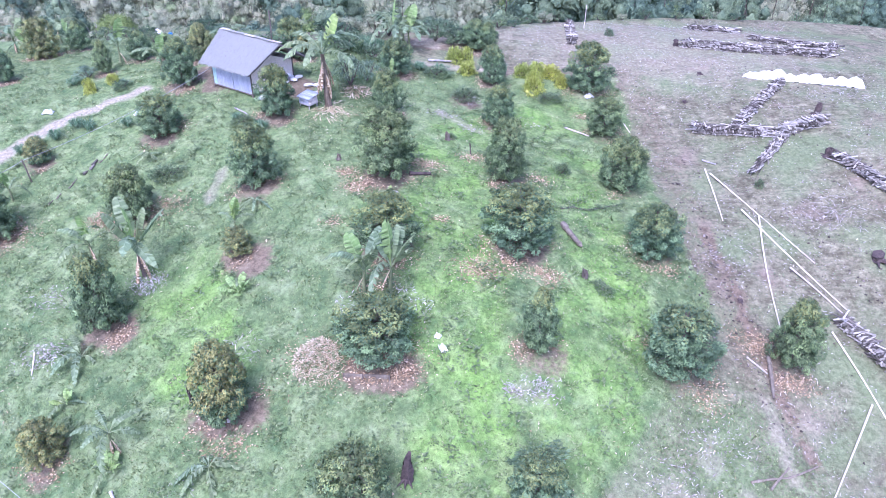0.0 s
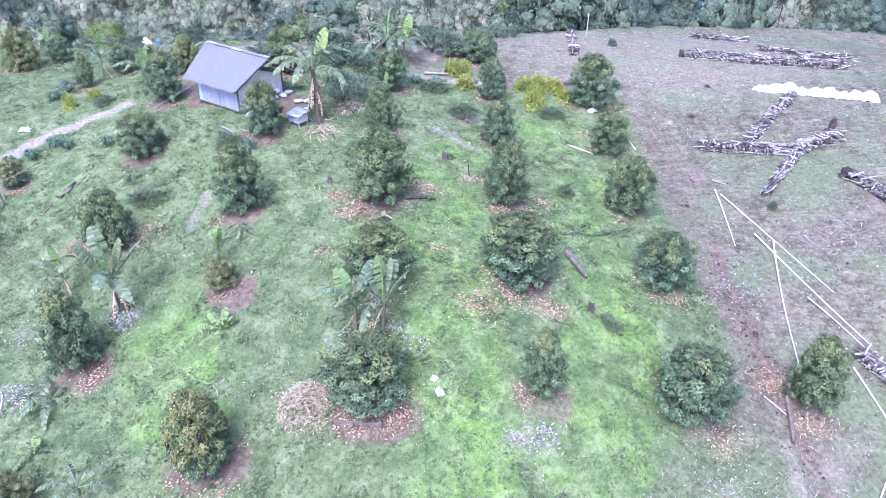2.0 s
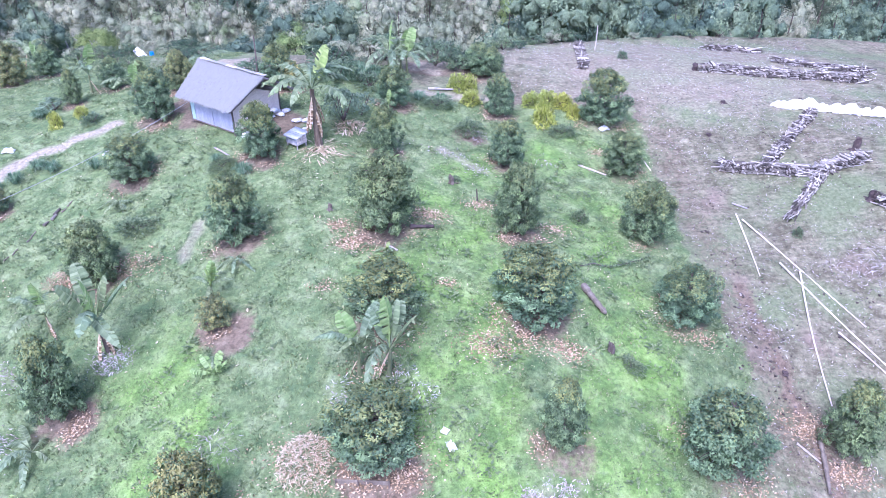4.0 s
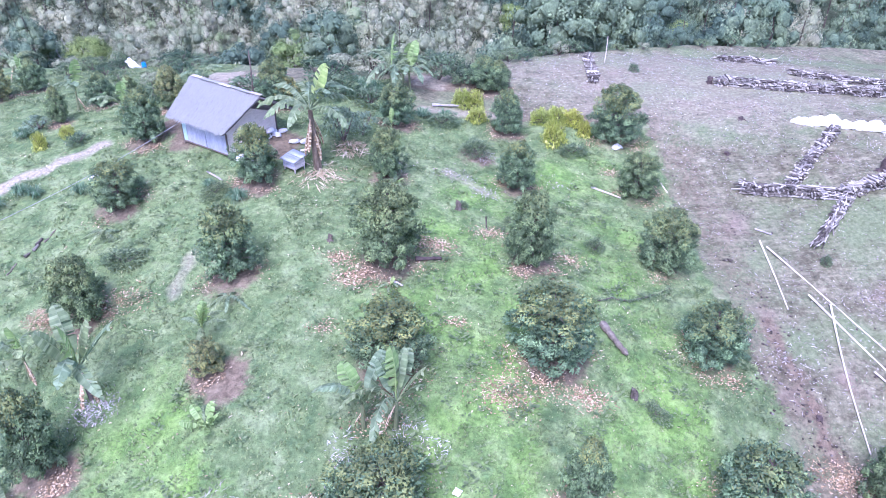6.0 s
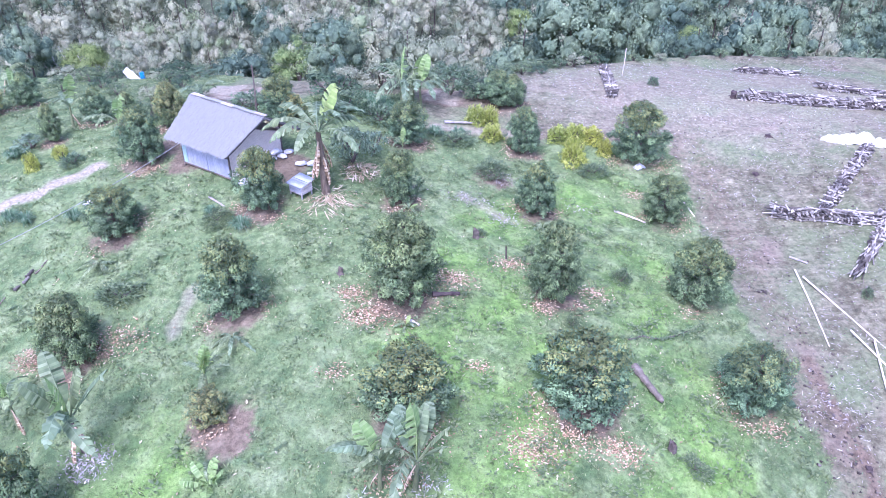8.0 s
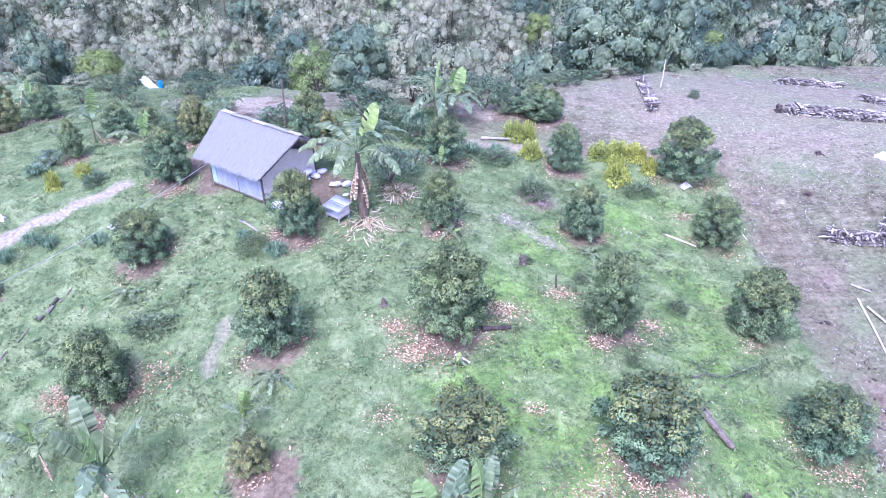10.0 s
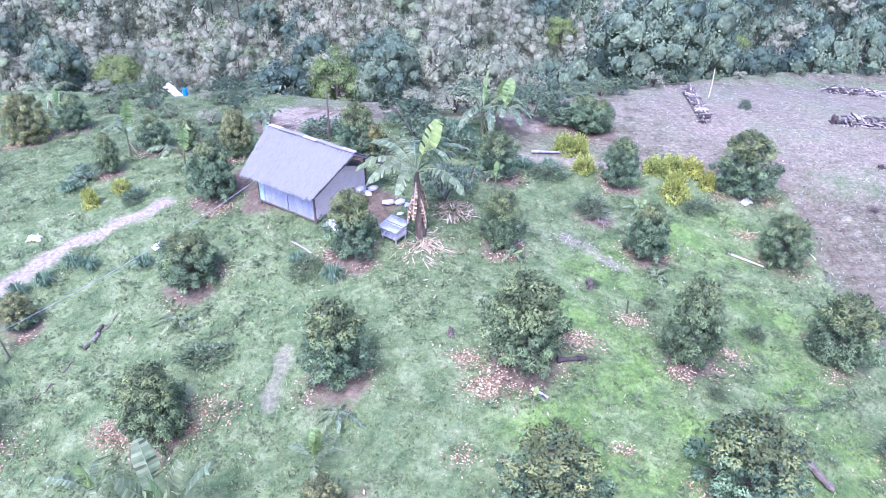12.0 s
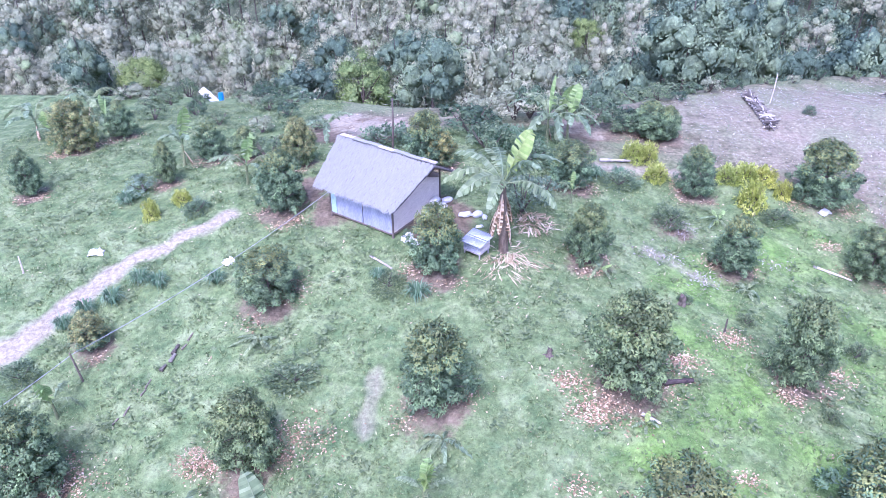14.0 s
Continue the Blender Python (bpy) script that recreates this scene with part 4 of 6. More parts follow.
def roof_z(y):
    return RIDGE - (RIDGE - EAVE) * abs(y - HW / 2) / SLOPE_RUN


def gable_bm(x, thick=0.05):
    bm = bmesh.new()
    prof = ((0, 0), (HW, 0), (HW, roof_z(HW) - 0.6), (HW * 0.52, RIDGE - 1.05), (HW * 0.45, RIDGE - 0.42), (0, roof_z(0) - 0.12))
    a = [bm.verts.new((x, y, z)) for y, z in prof]
    b = [bm.verts.new((x + thick, y, z)) for y, z in prof]
    bm.faces.new(a[::-1])
    bm.faces.new(b)
    for i in range(6):
        j = (i + 1) % 6
        bm.faces.new((a[i], a[j], b[j], b[i]))
    return bm


part("front_panel", (box_bm(0.38 + 0.85, 0, 0.82, 1.66, 0.05, 1.62, 0.01), M_PANEL), hut, "weathered pale grey wall panel")
part("front_panel", (box_bm(2.1 + 0.9, 0, 0.82, 1.78, 0.05, 1.62, 0.01), M_PANEL), hut, "weathered pale grey wall panel")
part("mint_strip", (box_bm(0.2, -0.003, 0.82, 0.34, 0.05, 1.62, 0.01), M_MINT), hut, "narrow mint green wall panel")
part("gable_wall", (gable_bm(HL - 0.05), M_WOVEN), hut, "woven bamboo gable wall, open below the ridge")
part("gable_wall", (gable_bm(0), M_WOVEN), hut)
part("back_wall", (box_bm(HL / 2, HW, 0.85, HL, 0.05, 1.7), M_WOVEN), hut)
part("floor_slab", (box_bm(HL / 2, HW / 2, 0.02, HL + 0.12, HW + 0.12, 0.1, 0.03), M_BARK), hut, "trodden earth floor plinth")
for x in (0.0, HL):
    for y in (0.0, HW):
        part("corner_post", tube_mesh("corner_post", [(x, y, -0.2), (x, y, 0.9), (x, y, roof_z(y) - 0.02)], (0.06, 0.055, 0.05), M_BARK, 7), hut)
for x in (0.1, HL / 2, HL - 0.1):
    for s in (-1, 1):
        part("rafter", tube_mesh("rafter", [(x, HW / 2, RIDGE - 0.16), (x, HW / 2 + s * SLOPE_RUN, EAVE - 0.13)], (0.04, 0.04), M_BARK, 6), hut)
part("ridge_beam", tube_mesh("ridge_beam", [(R0 + 0.05, HW / 2, RIDGE - 0.2), (R1 - 0.05, HW / 2, RIDGE - 0.2)], (0.05, 0.05), M_BARK, 6), hut)


def roof_x(x, k, side):
    """The front slope narrows towards its eave."""
    u = (x - R0) / (R1 - R0)
    return x + (0.42 * (1 - u) - 0.66 * u) * k * (side < 0)


def thatch(side):
    """One slope: a thick bed under many overlapping straw bundles."""
    rng = np.random.default_rng(7 + side)
    down = np.array([0, side * SLOPE_RUN, EAVE - RIDGE])
    out = unit(np.array([0.0, side * (RIDGE - EAVE), SLOPE_RUN]))
    n = 11000
    row = rng.integers(0, 19, n)
    k = row / 19 + rng.uniform(-0.025, 0.04, n)
    x = rng.uniform(R0, R1, n)
    x = roof_x(x, k, side)
    base = np.stack([x, np.full(n, HW / 2), np.full(n, RIDGE)], 1) + down[None] * k[:, None] + out[None] * (0.035 + 0.02 * rng.random((n, 1)))
    way = down[None] + np.stack([rng.normal(0, 0.55, n), np.zeros(n), rng.normal(0.0, 0.08, n)], 1)
    v, f = leaf_quads(base, way, rng.uniform(0.14, 0.34, n), rng.uniform(0.02, 0.055, n), up=tuple(out), fold=0.05)
    me = fast_mesh("thatch", v, f, M_THATCH)
    xs = np.linspace(R0, R1, 30)
    ks = np.linspace(0, 1, 9)
    top = np.array([[roof_x(x, k, side), HW / 2, RIDGE] + down * k + out * (0.02 * math.sin(7 * x + 9 * k) - 0.05 * math.sin(math.pi * (x - R0) / (R1 - R0)) * (1 - k)) for k in ks for x in xs])
    low = top - out * 0.12
    m, w = len(ks), len(xs)
    i = np.arange(m * w).reshape(m, w)
    q = np.stack([i[:-1, :-1], i[:-1, 1:], i[1:, 1:], i[1:, :-1]], -1).reshape(-1, 4)
    rim = np.concatenate([i[0], i[1:, -1], i[-1, -2::-1], i[-2:0:-1, 0]])
    nxt = np.roll(rim, -1)
    sides = np.stack([rim, rim + m * w, nxt + m * w, nxt], 1)
    bed = fast_mesh("thatch_bed", np.concatenate([top, low]), np.concatenate([q, q[:, ::-1] + m * w, sides]), M_THATCH_BED)
    return bed, me


for side, nm in ((-1, "front"), (1, "back")):
    bed, straw = thatch(side)
    slope = part("roof_slope", bed, hut, "grey weathered thatch slope")
    part("thatch", straw, slope)
for i in range(7):
    a, b = R0 + 0.1 + i * 0.84, R0 + 1.0 + i * 0.84
    part("ridge_board", (box_bm((a + b) / 2, HW / 2 + 0.03 * (-1) ** i, RIDGE + 0.075 + 0.012 * (i % 2), b - a, 0.26, 0.03, 0.006), M_THATCH if i % 3 else M_PALE_BARK), hut, "pale ridge cap board")
# dark slab added to paint the shade of a gap beside the ridge
part("dark_gap", (box_bm(1.1, HW / 2 + 0.14, RIDGE + 0.02, 1.0, 0.16, 0.05, 0.01), M_DARK_WOOD), hut, "dark slab standing in for a shaded gap along the ridge")

# ---- chicken coop ----
coop = thing("chicken_coop", pose(-9.21, 48.76, gz(-9.21, 48.76) - 0.02, 0, 0, -38) @ Matrix.Scale(0.86, 4), "small raised animal coop with pale blue tin roof", "coop")
for x in (-0.5, 0.5):
    for y in (-0.42, 0.42):
        part("leg", (box_bm(x, y, 0.42, 0.07, 0.07, 0.84, 0.008), M_PALE_BARK), coop)
part("floor", (box_bm(0, 0, 0.32, 1.1, 0.95, 0.05), M_PALE_BARK), coop)
for i in range(6):
    part("slat", (box_bm(0, -0.46, 0.4 + i * 0.085, 1.1, 0.025, 0.065, 0.005), M_PANEL), coop)
    part("slat", (box_bm(0.55, 0, 0.4 + i * 0.085, 0.025, 0.92, 0.065, 0.005), M_WOVEN), coop)
part("back_board", (box_bm(0, 0.46, 0.62, 1.1, 0.025, 0.6), M_WOVEN), coop)
part("side_board", (box_bm(-0.55, 0, 0.62, 0.025, 0.92, 0.6), M_WOVEN), coop)


def corrugated(sx, sy, waves, depth=0.018):
    xs, ys = np.linspace(-sx / 2, sx / 2, waves * 6 + 1), np.linspace(-sy / 2, sy / 2, 3)
    top = np.array([(x, y, depth * math.sin(2 * math.pi * waves * (x / sx))) for y in ys for x in xs])
    m, w = len(ys), len(xs)
    i = np.arange(m * w).reshape(m, w)
    q = np.stack([i[:-1, :-1], i[:-1, 1:], i[1:, 1:], i[1:, :-1]], -1).reshape(-1, 4)
    rim = np.concatenate([i[0], i[1:, -1], i[-1, -2::-1], i[-2:0:-1, 0]])
    nxt = np.roll(rim, -1)
    n = m * w
    return fast_mesh("tin_sheet", np.concatenate([top, top - (0, 0, 0.006)]), np.concatenate([q, q[:, ::-1] + n, np.stack([rim, rim + n, nxt + n, nxt], 1)]), M_TIN)


for dy, dz, tilt in ((-0.27, 0.955, 11), (0.3, 1.05, 8)):
    s = part("tin_sheet", corrugated(1.4, 0.72, 9), coop, "pale blue-grey tin roof sheet")
    s.matrix_local = pose(0, dy, dz, tilt, 0, 0)

# ---- sacks, barrel, tarpaulin ----


def sack_mesh(seed):
    rng = np.random.default_rng(seed)
    bm = bmesh.new()
    bmesh.ops.create_icosphere(bm, subdivisions=3, radius=1)
    off = rng.uniform(0, 10, 3)
    for v in bm.verts:
        d = v.co.copy()
        k = 1 + 0.4 * noise.noise(d * 1.8 + Vector(off)) + 0.2 * noise.noise(d * 4 + Vector(off))
        x = math.copysign(abs(d.x) ** 0.7, d.x)
        y = math.copysign(abs(d.y) ** 0.75, d.y)
        v.co = Vector((x * 0.44, y * 0.27, d.z * 0.2)) * k
        v.co.z = max(v.co.z, -0.14) + 0.14
    me = bpy.data.meshes.new("sack")
    bm.to_mesh(me)
    bm.free()
    me.materials.append(M_SACK)
    for p in me.polygons:
        p.use_smooth = True
    return me


SACKS = [sack_mesh(s) for s in range(4)]
for i, (x, y, up, turn, s) in enumerate(((-11.43, 52.18, 0, 20, 0.85), (-11.14, 52.92, 0, 80, 0.85), (-10.86, 52.52, 0, 140, 0.9), (-11.29, 52.57, 0.24, 50, 0.95), (-11.63, 51.69, 0, 0, 0.9), (-10.54, 53.03, 0, 30, 0.8), (-12.55, 49.8, 0, 60, 1.0), (-12.2, 49.44, 0, 120, 0.8), (-9.64, 51.73, 0, 10, 0.85), (-9.04, 51.77, 0, 50, 0.85), (-8.66, 51.67, 0, 90, 0.6), (-11.77, 49.44, 0, 70, 0.6), (-8.96, 50.77, 0, 15, 0.5), (-11.35, 52.55, 0.24, 15, 0.9), (-11.2, 52.3, 0.46, 70, 0.85), (-11.6, 52.1, 0.0, 110, 0.95))):
    ob = new("sack", SACKS[i % 4])
    ob.matrix_basis = pose(x, y, gz(x, y) - 0.02 + up * 0.85, 0, 0, turn) @ Matrix.Diagonal((s * 0.85, s * 0.85, s * 0.68, 1))
    tagged(ob, "bulging white woven plastic sack on the ground by the hut", "sack", "white sacks")

bx, by = -31.0, 85.2
barrel = thing("plastic_barrel", pose(bx, by, gz(bx, by) - 0.03) @ Matrix.Scale(0.8, 4), "blue plastic barrel standing at the hilltop edge", "barrel")
prof = ((0.0, 0.0), (0.26, 0.0), (0.29, 0.05), (0.31, 0.28), (0.29, 0.31), (0.31, 0.34), (0.31, 0.62), (0.29, 0.65), (0.31, 0.68), (0.29, 0.92), (0.26, 0.97))
part("body", tube_mesh("body", [(0, 0, z) for r, z in prof[1:]], [r for r, z in prof[1:]], M_BLUE, 20), barrel)
part("lid", tube_mesh("lid", [(0, 0, 0.96), (0, 0, 1.01)], (0.27, 0.26), M_BLUE, 20), barrel)


def sheet_mesh(name, sx, sy, seed, mat, hump=0.3, n=22):
    """A crumpled cloth lying on the ground, humped in its middle, with thickness."""
    off = Vector((seed * 3.7, seed * 1.3, 0))
    top = []
    for j in range(n):
        for i in range(n):
            u, v = i / (n - 1) - 0.5, j / (n - 1) - 0.5
            z = hump * (1 - (2 * u) ** 2) * (1 - (2 * v) ** 2) + 0.2 * noise.noise(Vector((u * 7, v * 5, 0)) + off) * (1 - abs(2 * u) ** 4) + 0.06
            top.append((u * sx * (1 + 0.2 * noise.noise(Vector((v * 4, 0, 3)) + off)), v * sy * (1 + 0.2 * noise.noise(Vector((u * 4, 5, 3)) + off)), z))
    top = np.array(top)
    i = np.arange(n * n).reshape(n, n)
    q = np.stack([i[:-1, :-1], i[:-1, 1:], i[1:, 1:], i[1:, :-1]], -1).reshape(-1, 4)
    rim = np.concatenate([i[0], i[1:, -1], i[-1, -2::-1], i[-2:0:-1, 0]])
    nxt = np.roll(rim, -1)
    m = n * n
    return fast_mesh(name, np.concatenate([top, top - (0, 0, 0.05)]), np.concatenate([q, q[:, ::-1] + m, np.stack([rim, rim + m, nxt + m, nxt], 1)]), mat, smooth=True)


for x, y, sx, sy, hump, turn, label in ((-32.2, 85.6, 2.0, 0.7, 0.15, -30, "white tarpaulin propped up beside a blue barrel"), (11.46, 56.23, 0.7, 0.45, 0.15, 30, "white plastic sheet scrap on the grass"), (0.0, 27.72, 0.35, 0.5, 0.1, 20, "small white plastic scrap on the grass"), (-0.25, 28.3, 0.3, 0.3, 0.08, 60, "small white plastic scrap on the grass"), (-28.69, 51.3, 0.75, 0.5, 0.2, 10, "white plastic bag lying by the footpath"), (-21.3, 49.39, 0.6, 0.45, 0.15, 40, "pale plastic scrap beside a grass tussock")):
    ob = new("plastic_sheet", sheet_mesh("plastic_sheet", sx, sy, x, M_SACK, hump))
    ob.matrix_basis = pose(x, y, gz(x, y), 0, 0, turn) @ (pose(0, 0, 0.62, 48, 28, 0) if sx == 2.0 else pose(0, 0, 0))
    tagged(ob, label, "plastic sheet")

# ---- firewood rows on the cleared field ----


def log_mesh(seed, length=0.85, r=0.052):
    rng = np.random.default_rng(seed)
    xs = np.linspace(-length / 2, length / 2, 4)
    pts = np.stack([xs, rng.normal(0, 0.012, 4), rng.normal(0, 0.012, 4)], 1)
    return tube_mesh("log", pts, r * rng.uniform(0.85, 1.1, 4), M_LOG, 6)


LOGS = [log_mesh(s) for s in range(5)]
STICKS = [log_mesh(30 + s, 1.3, 0.04) for s in range(4)]


def firewood(a, b, height, depth, seed, label, along=0.0, step=0.13):
    """A row of stacked firewood from a to b; along: share of sticks laid lengthwise."""
    rng = np.random.default_rng(seed)
    a, b = Vector((*a, gz(*a))), Vector((*b, gz(*b)))
    turn = math.atan2(b.y - a.y, b.x - a.x)
    length = (b - a).length
    row = thing("firewood_row", Matrix.Translation(a) @ Matrix.Rotation(turn, 4, "Z"), label, "firewood row", "firewood rows")
    layers = max(3, int(height / 0.11))
    n = int(length / step)
    for k in range(layers):
        for i in range(n - (k > 1)):
            s = (i + 0.5 * (k % 2) + rng.uniform(0, 0.4)) / n
            if s > 1 or (k == layers - 1 and rng.random() < 0.35):
                continue
            px, py = a.x + (b.x - a.x) * s, a.y + (b.y - a.y) * s
            lengthwise = rng.random() < along
            me = STICKS[rng.integers(4)] if lengthwise else LOGS[rng.integers(5)]
            ob = part("log", me, row)
            yaw = rng.normal(0, 9) if lengthwise else 90 + rng.normal(0, 14)
            side = rng.uniform(-0.5, 0.5) * depth * (1 - 0.15 * k) if lengthwise else rng.normal(0, 0.06)
            sc = depth / 0.85 * rng.uniform(0.75, 1.15) if not lengthwise else rng.uniform(0.6, 1.1)
            ob.matrix_local = pose(s * length, side, gz(px, py) - a.z + 0.06 + k * 0.1, 0, rng.normal(0, 7), yaw) @ Matrix.Diagonal((sc, 1, 1, 1))


firewood((18.42, 51.14), (23.62, 49.45), 0.8, 0.8, 1, "row of stacked bleached firewood on the cleared field", 0.6)
firewood((21.41, 51.04), (26.74, 57.23), 0.75, 0.75, 2, "row of stacked bleached firewood on the cleared field", 0.6)
firewood((23.99, 49.5), (27.32, 50.36), 0.85, 0.9, 3, "tall heap of bleached sticks and split firewood", 0.5)
firewood((20.92, 45.39), (22.73, 47.5), 0.45, 0.7, 4, "loose bundle of long pale sticks", 1.0, 0.12)
firewood((22.73, 47.5), (24.31, 49.37), 0.55, 0.7, 5, "row of firewood and long sticks", 0.5)
firewood((26.44, 45.92), (28.89, 41.3), 0.75, 0.85, 6, "row of stacked bleached firewood on the cleared field", 0.6)
firewood((22.35, 33.31), (24.97, 29.26), 0.7, 0.9, 7, "row of stacked dark and pale firewood", 0.45)
firewood((21.09, 65.31), (33.49, 63.48), 0.85, 0.8, 8, "long row of stacked firewood across the field", 0.6)
firewood((24.35, 74.47), (29.09, 73.9), 0.6, 0.8, 9, "short firewood row near the field's far edge", 0.6)
firewood((28.6, 69.04), (35.18, 65.93), 0.6, 0.8, 10, "firewood row near the field's far edge", 0.6)
firewood((11.85, 70.99), (11.24, 64.74), 0.65, 0.85, 11, "row of stacked bleached firewood on the hilltop", 0.5)

# white covered row
ax, ay, bx2, by2 = 24.59, 58.77, 32.44, 55.8
cov = thing("covered_row", pose(ax, ay, gz(ax, ay), 0, 0, math.degrees(math.atan2(by2 - ay, bx2 - ax))), "long stack covered with lumpy white plastic sheeting", "covered stack")
for i in range(9):
    s = (i + 0.5) / 9
    px, py = ax + (bx2 - ax) * s, ay + (by2 - ay) * s
    sh = part("cover", sheet_mesh("cover", 1.5, 0.55, i + 3, M_SACK, 0.42 + 0.16 * (i % 3), 18), cov)
    sh.matrix_local = pose(s * 8.3, 0, gz(px, py) - gz(ax, ay) + 0.02 * (i % 2), 0, 0, (i * 37) % 14 - 7)

# ---- bamboo poles and fallen logs ----


def pole_mesh(name, length, r, mat, seed=0, nodes=True):
    n = int(length / 0.4) if nodes else 10
    pts, rad = [], []
    rng = np.random.default_rng(seed)
    bow = rng.uniform(-0.02, 0.02) * length
    for i in range(n + 1):
        s = i / n
        for d, k in ((-0.02, 1.0), (0.0, 1.18), (0.02, 1.0)) if nodes else ((0, 1 + 0.14 * rng.normal()),):
            pts.append((s * length + d, bow * math.sin(math.pi * s), 0))
            rad.append(r * (1 - 0.35 * s) * k)
    return tube_mesh(name, pts, rad, mat, 8)


def lay(name, a, b, r, mat, label, category, seed=0, nodes=True, lift=0.0, group=""):
    va, vb = Vector((*a, gz(*a) + r + lift)), Vector((*b, gz(*b) + r))
    mids = [gz(a[0] + (b[0] - a[0]) * k, a[1] + (b[1] - a[1]) * k) - (va.z + (vb.z - va.z) * k) for k in (0.25, 0.5, 0.75)]
    up = max(0.0, max(mids) + r)
    va.z, vb.z = va.z + up * 0.6, vb.z + up * 0.6
    ob = new(name, pole_mesh(name, (vb - va).length, r, mat, seed, nodes))
    ob.matrix_basis = Matrix.Translation(va) @ (vb - va).to_track_quat("X", "Z").to_matrix().to_4x4()
    return tagged(ob, label, category, group)


PALE = "long pale dry bamboo pole lying on the cleared field"
for i, (a, b, lift) in enumerate((((17.89, 46.13), (17.55, 40.62), 0), ((18.03, 45.42), (22.04, 37.03), 0.03), ((18.95, 41.48), (22.89, 33.96), 0.05), ((19.83, 40.77), (18.66, 32.61), 0.12), ((20.51, 36.71), (22.73, 33.59), 0.1), ((21.63, 32.59), (23.01, 27.4), 0), ((22.39, 28.52), (18.58, 23.52), 0.08))):
    lay("bamboo_pole", a, b, 0.052, M_BAMBOO, PALE, "bamboo pole", i, True, lift, "bamboo poles")
for i, (a, b, r, mat, label) in enumerate((((17.42, 30.75), (16.96, 28.23), 0.12, M_TIMBER, "weathered grey log lying on the dry field"), ((14.53, 23.79), (16.51, 24.26), 0.07, M_TIMBER, "forked grey branch on the ground"), ((15.45, 23.58), (16.74, 24.8), 0.07, M_TIMBER, "forked grey branch on the ground"), ((16.51, 24.26), (18.34, 25.13), 0.06, M_TIMBER, "forked grey branch on the ground"), ((6.94, 37.51), (7.78, 35.57), 0.17, M_TIMBER, "thick grey-brown log lying in the grass"), ((-14.31, 48.66), (-13.2, 47.66), 0.06, M_PALE_BARK, "short pale stick in the grass"), ((8.92, 51.46), (10.62, 50.53), 0.06, M_BAMBOO, "pale stick lying in the grass"), ((-1.19, 59.67), (0.7, 59.83), 0.1, M_PALE_BARK, "pale grey log beside the yellow shrubs"), ((-14.7, 22.11), (-14.0, 21.1), 0.1, M_PALE_BARK, "pale log lying in the grass"), ((-2.03, 40.96), (-0.73, 41.24), 0.12, M_DARK_WOOD, "charred dark log below a tree"), ((-3.23, 39.43), (-2.63, 38.93), 0.07, M_PALE_BARK, "grey stick under a tree"), ((13.48, 52.62), (13.78, 51.3), 0.05, M_BAMBOO, "pale stick beside the field edge"), ((18.01, 47.29), (18.74, 46.62), 0.07, M_PALE_BARK, "short pale log on the cleared field"), ((16.16, 30.47), (17.1, 29.71), 0.05, M_PALE_BARK, "pale stick on the dry field"))):
    lay("fallen_log" if r > 0.09 else "stick", a, b, r, mat, label, "log" if r > 0.09 else "stick", 50 + i, False)
lay("stick", (-21.08, 29.7), (-20.68, 28.31), 0.05, M_BAMBOO, "pale stick beside bleached debris", "stick", 80, False)


def stump(x, y, h, r, mat, label, seed):
    rng = np.random.default_rng(seed)
    t = thing("tree_stump", pose(x, y, gz(x, y) - 0.05, rng.uniform(-8, 8), rng.uniform(-8, 8), seed * 40), label, "stump")
    n = 9
    ang = np.linspace(0, 6.283, n, endpoint=False)
    zs = (0, 0.12, 0.5, 0.85, 1.0)
    v = [((1.35 - 0.6 * min(z * 2, 0.6)) * r * (1 + 0.2 * rng.normal()) * math.cos(a), (1.35 - 0.6 * min(z * 2, 0.6)) * r * (1 + 0.2 * rng.normal()) * math.sin(a), h * z * (1 + (0.25 * rng.normal() if z == 1.0 else 0))) for z in zs for a in ang]
    i = np.arange(len(zs) * n).reshape(len(zs), n)
    j = np.roll(i, -1, 1)
    faces = [tuple(q) for q in np.stack([i[:-1], j[:-1], j[1:], i[1:]], -1).reshape(-1, 4).tolist()] + [tuple(i[-1].tolist())]
    me = bpy.data.meshes.new("stump_wood")
    me.from_pydata(v, [], faces)
    me.materials.append(mat)
    part("stump_wood", me, t)
    roots = [([(0, 0, 0.12 * h), (r * 1.6 * math.cos(a), r * 1.6 * math.sin(a), 0.05), (r * 2.6 * math.cos(a), r * 2.6 * math.sin(a), -0.03)], (r * 0.4, r * 0.25, r * 0.1)) for a in rng.uniform(0, 6.28, 4)]
    part("root", tubes_mesh("root", roots, mat, 6), t)


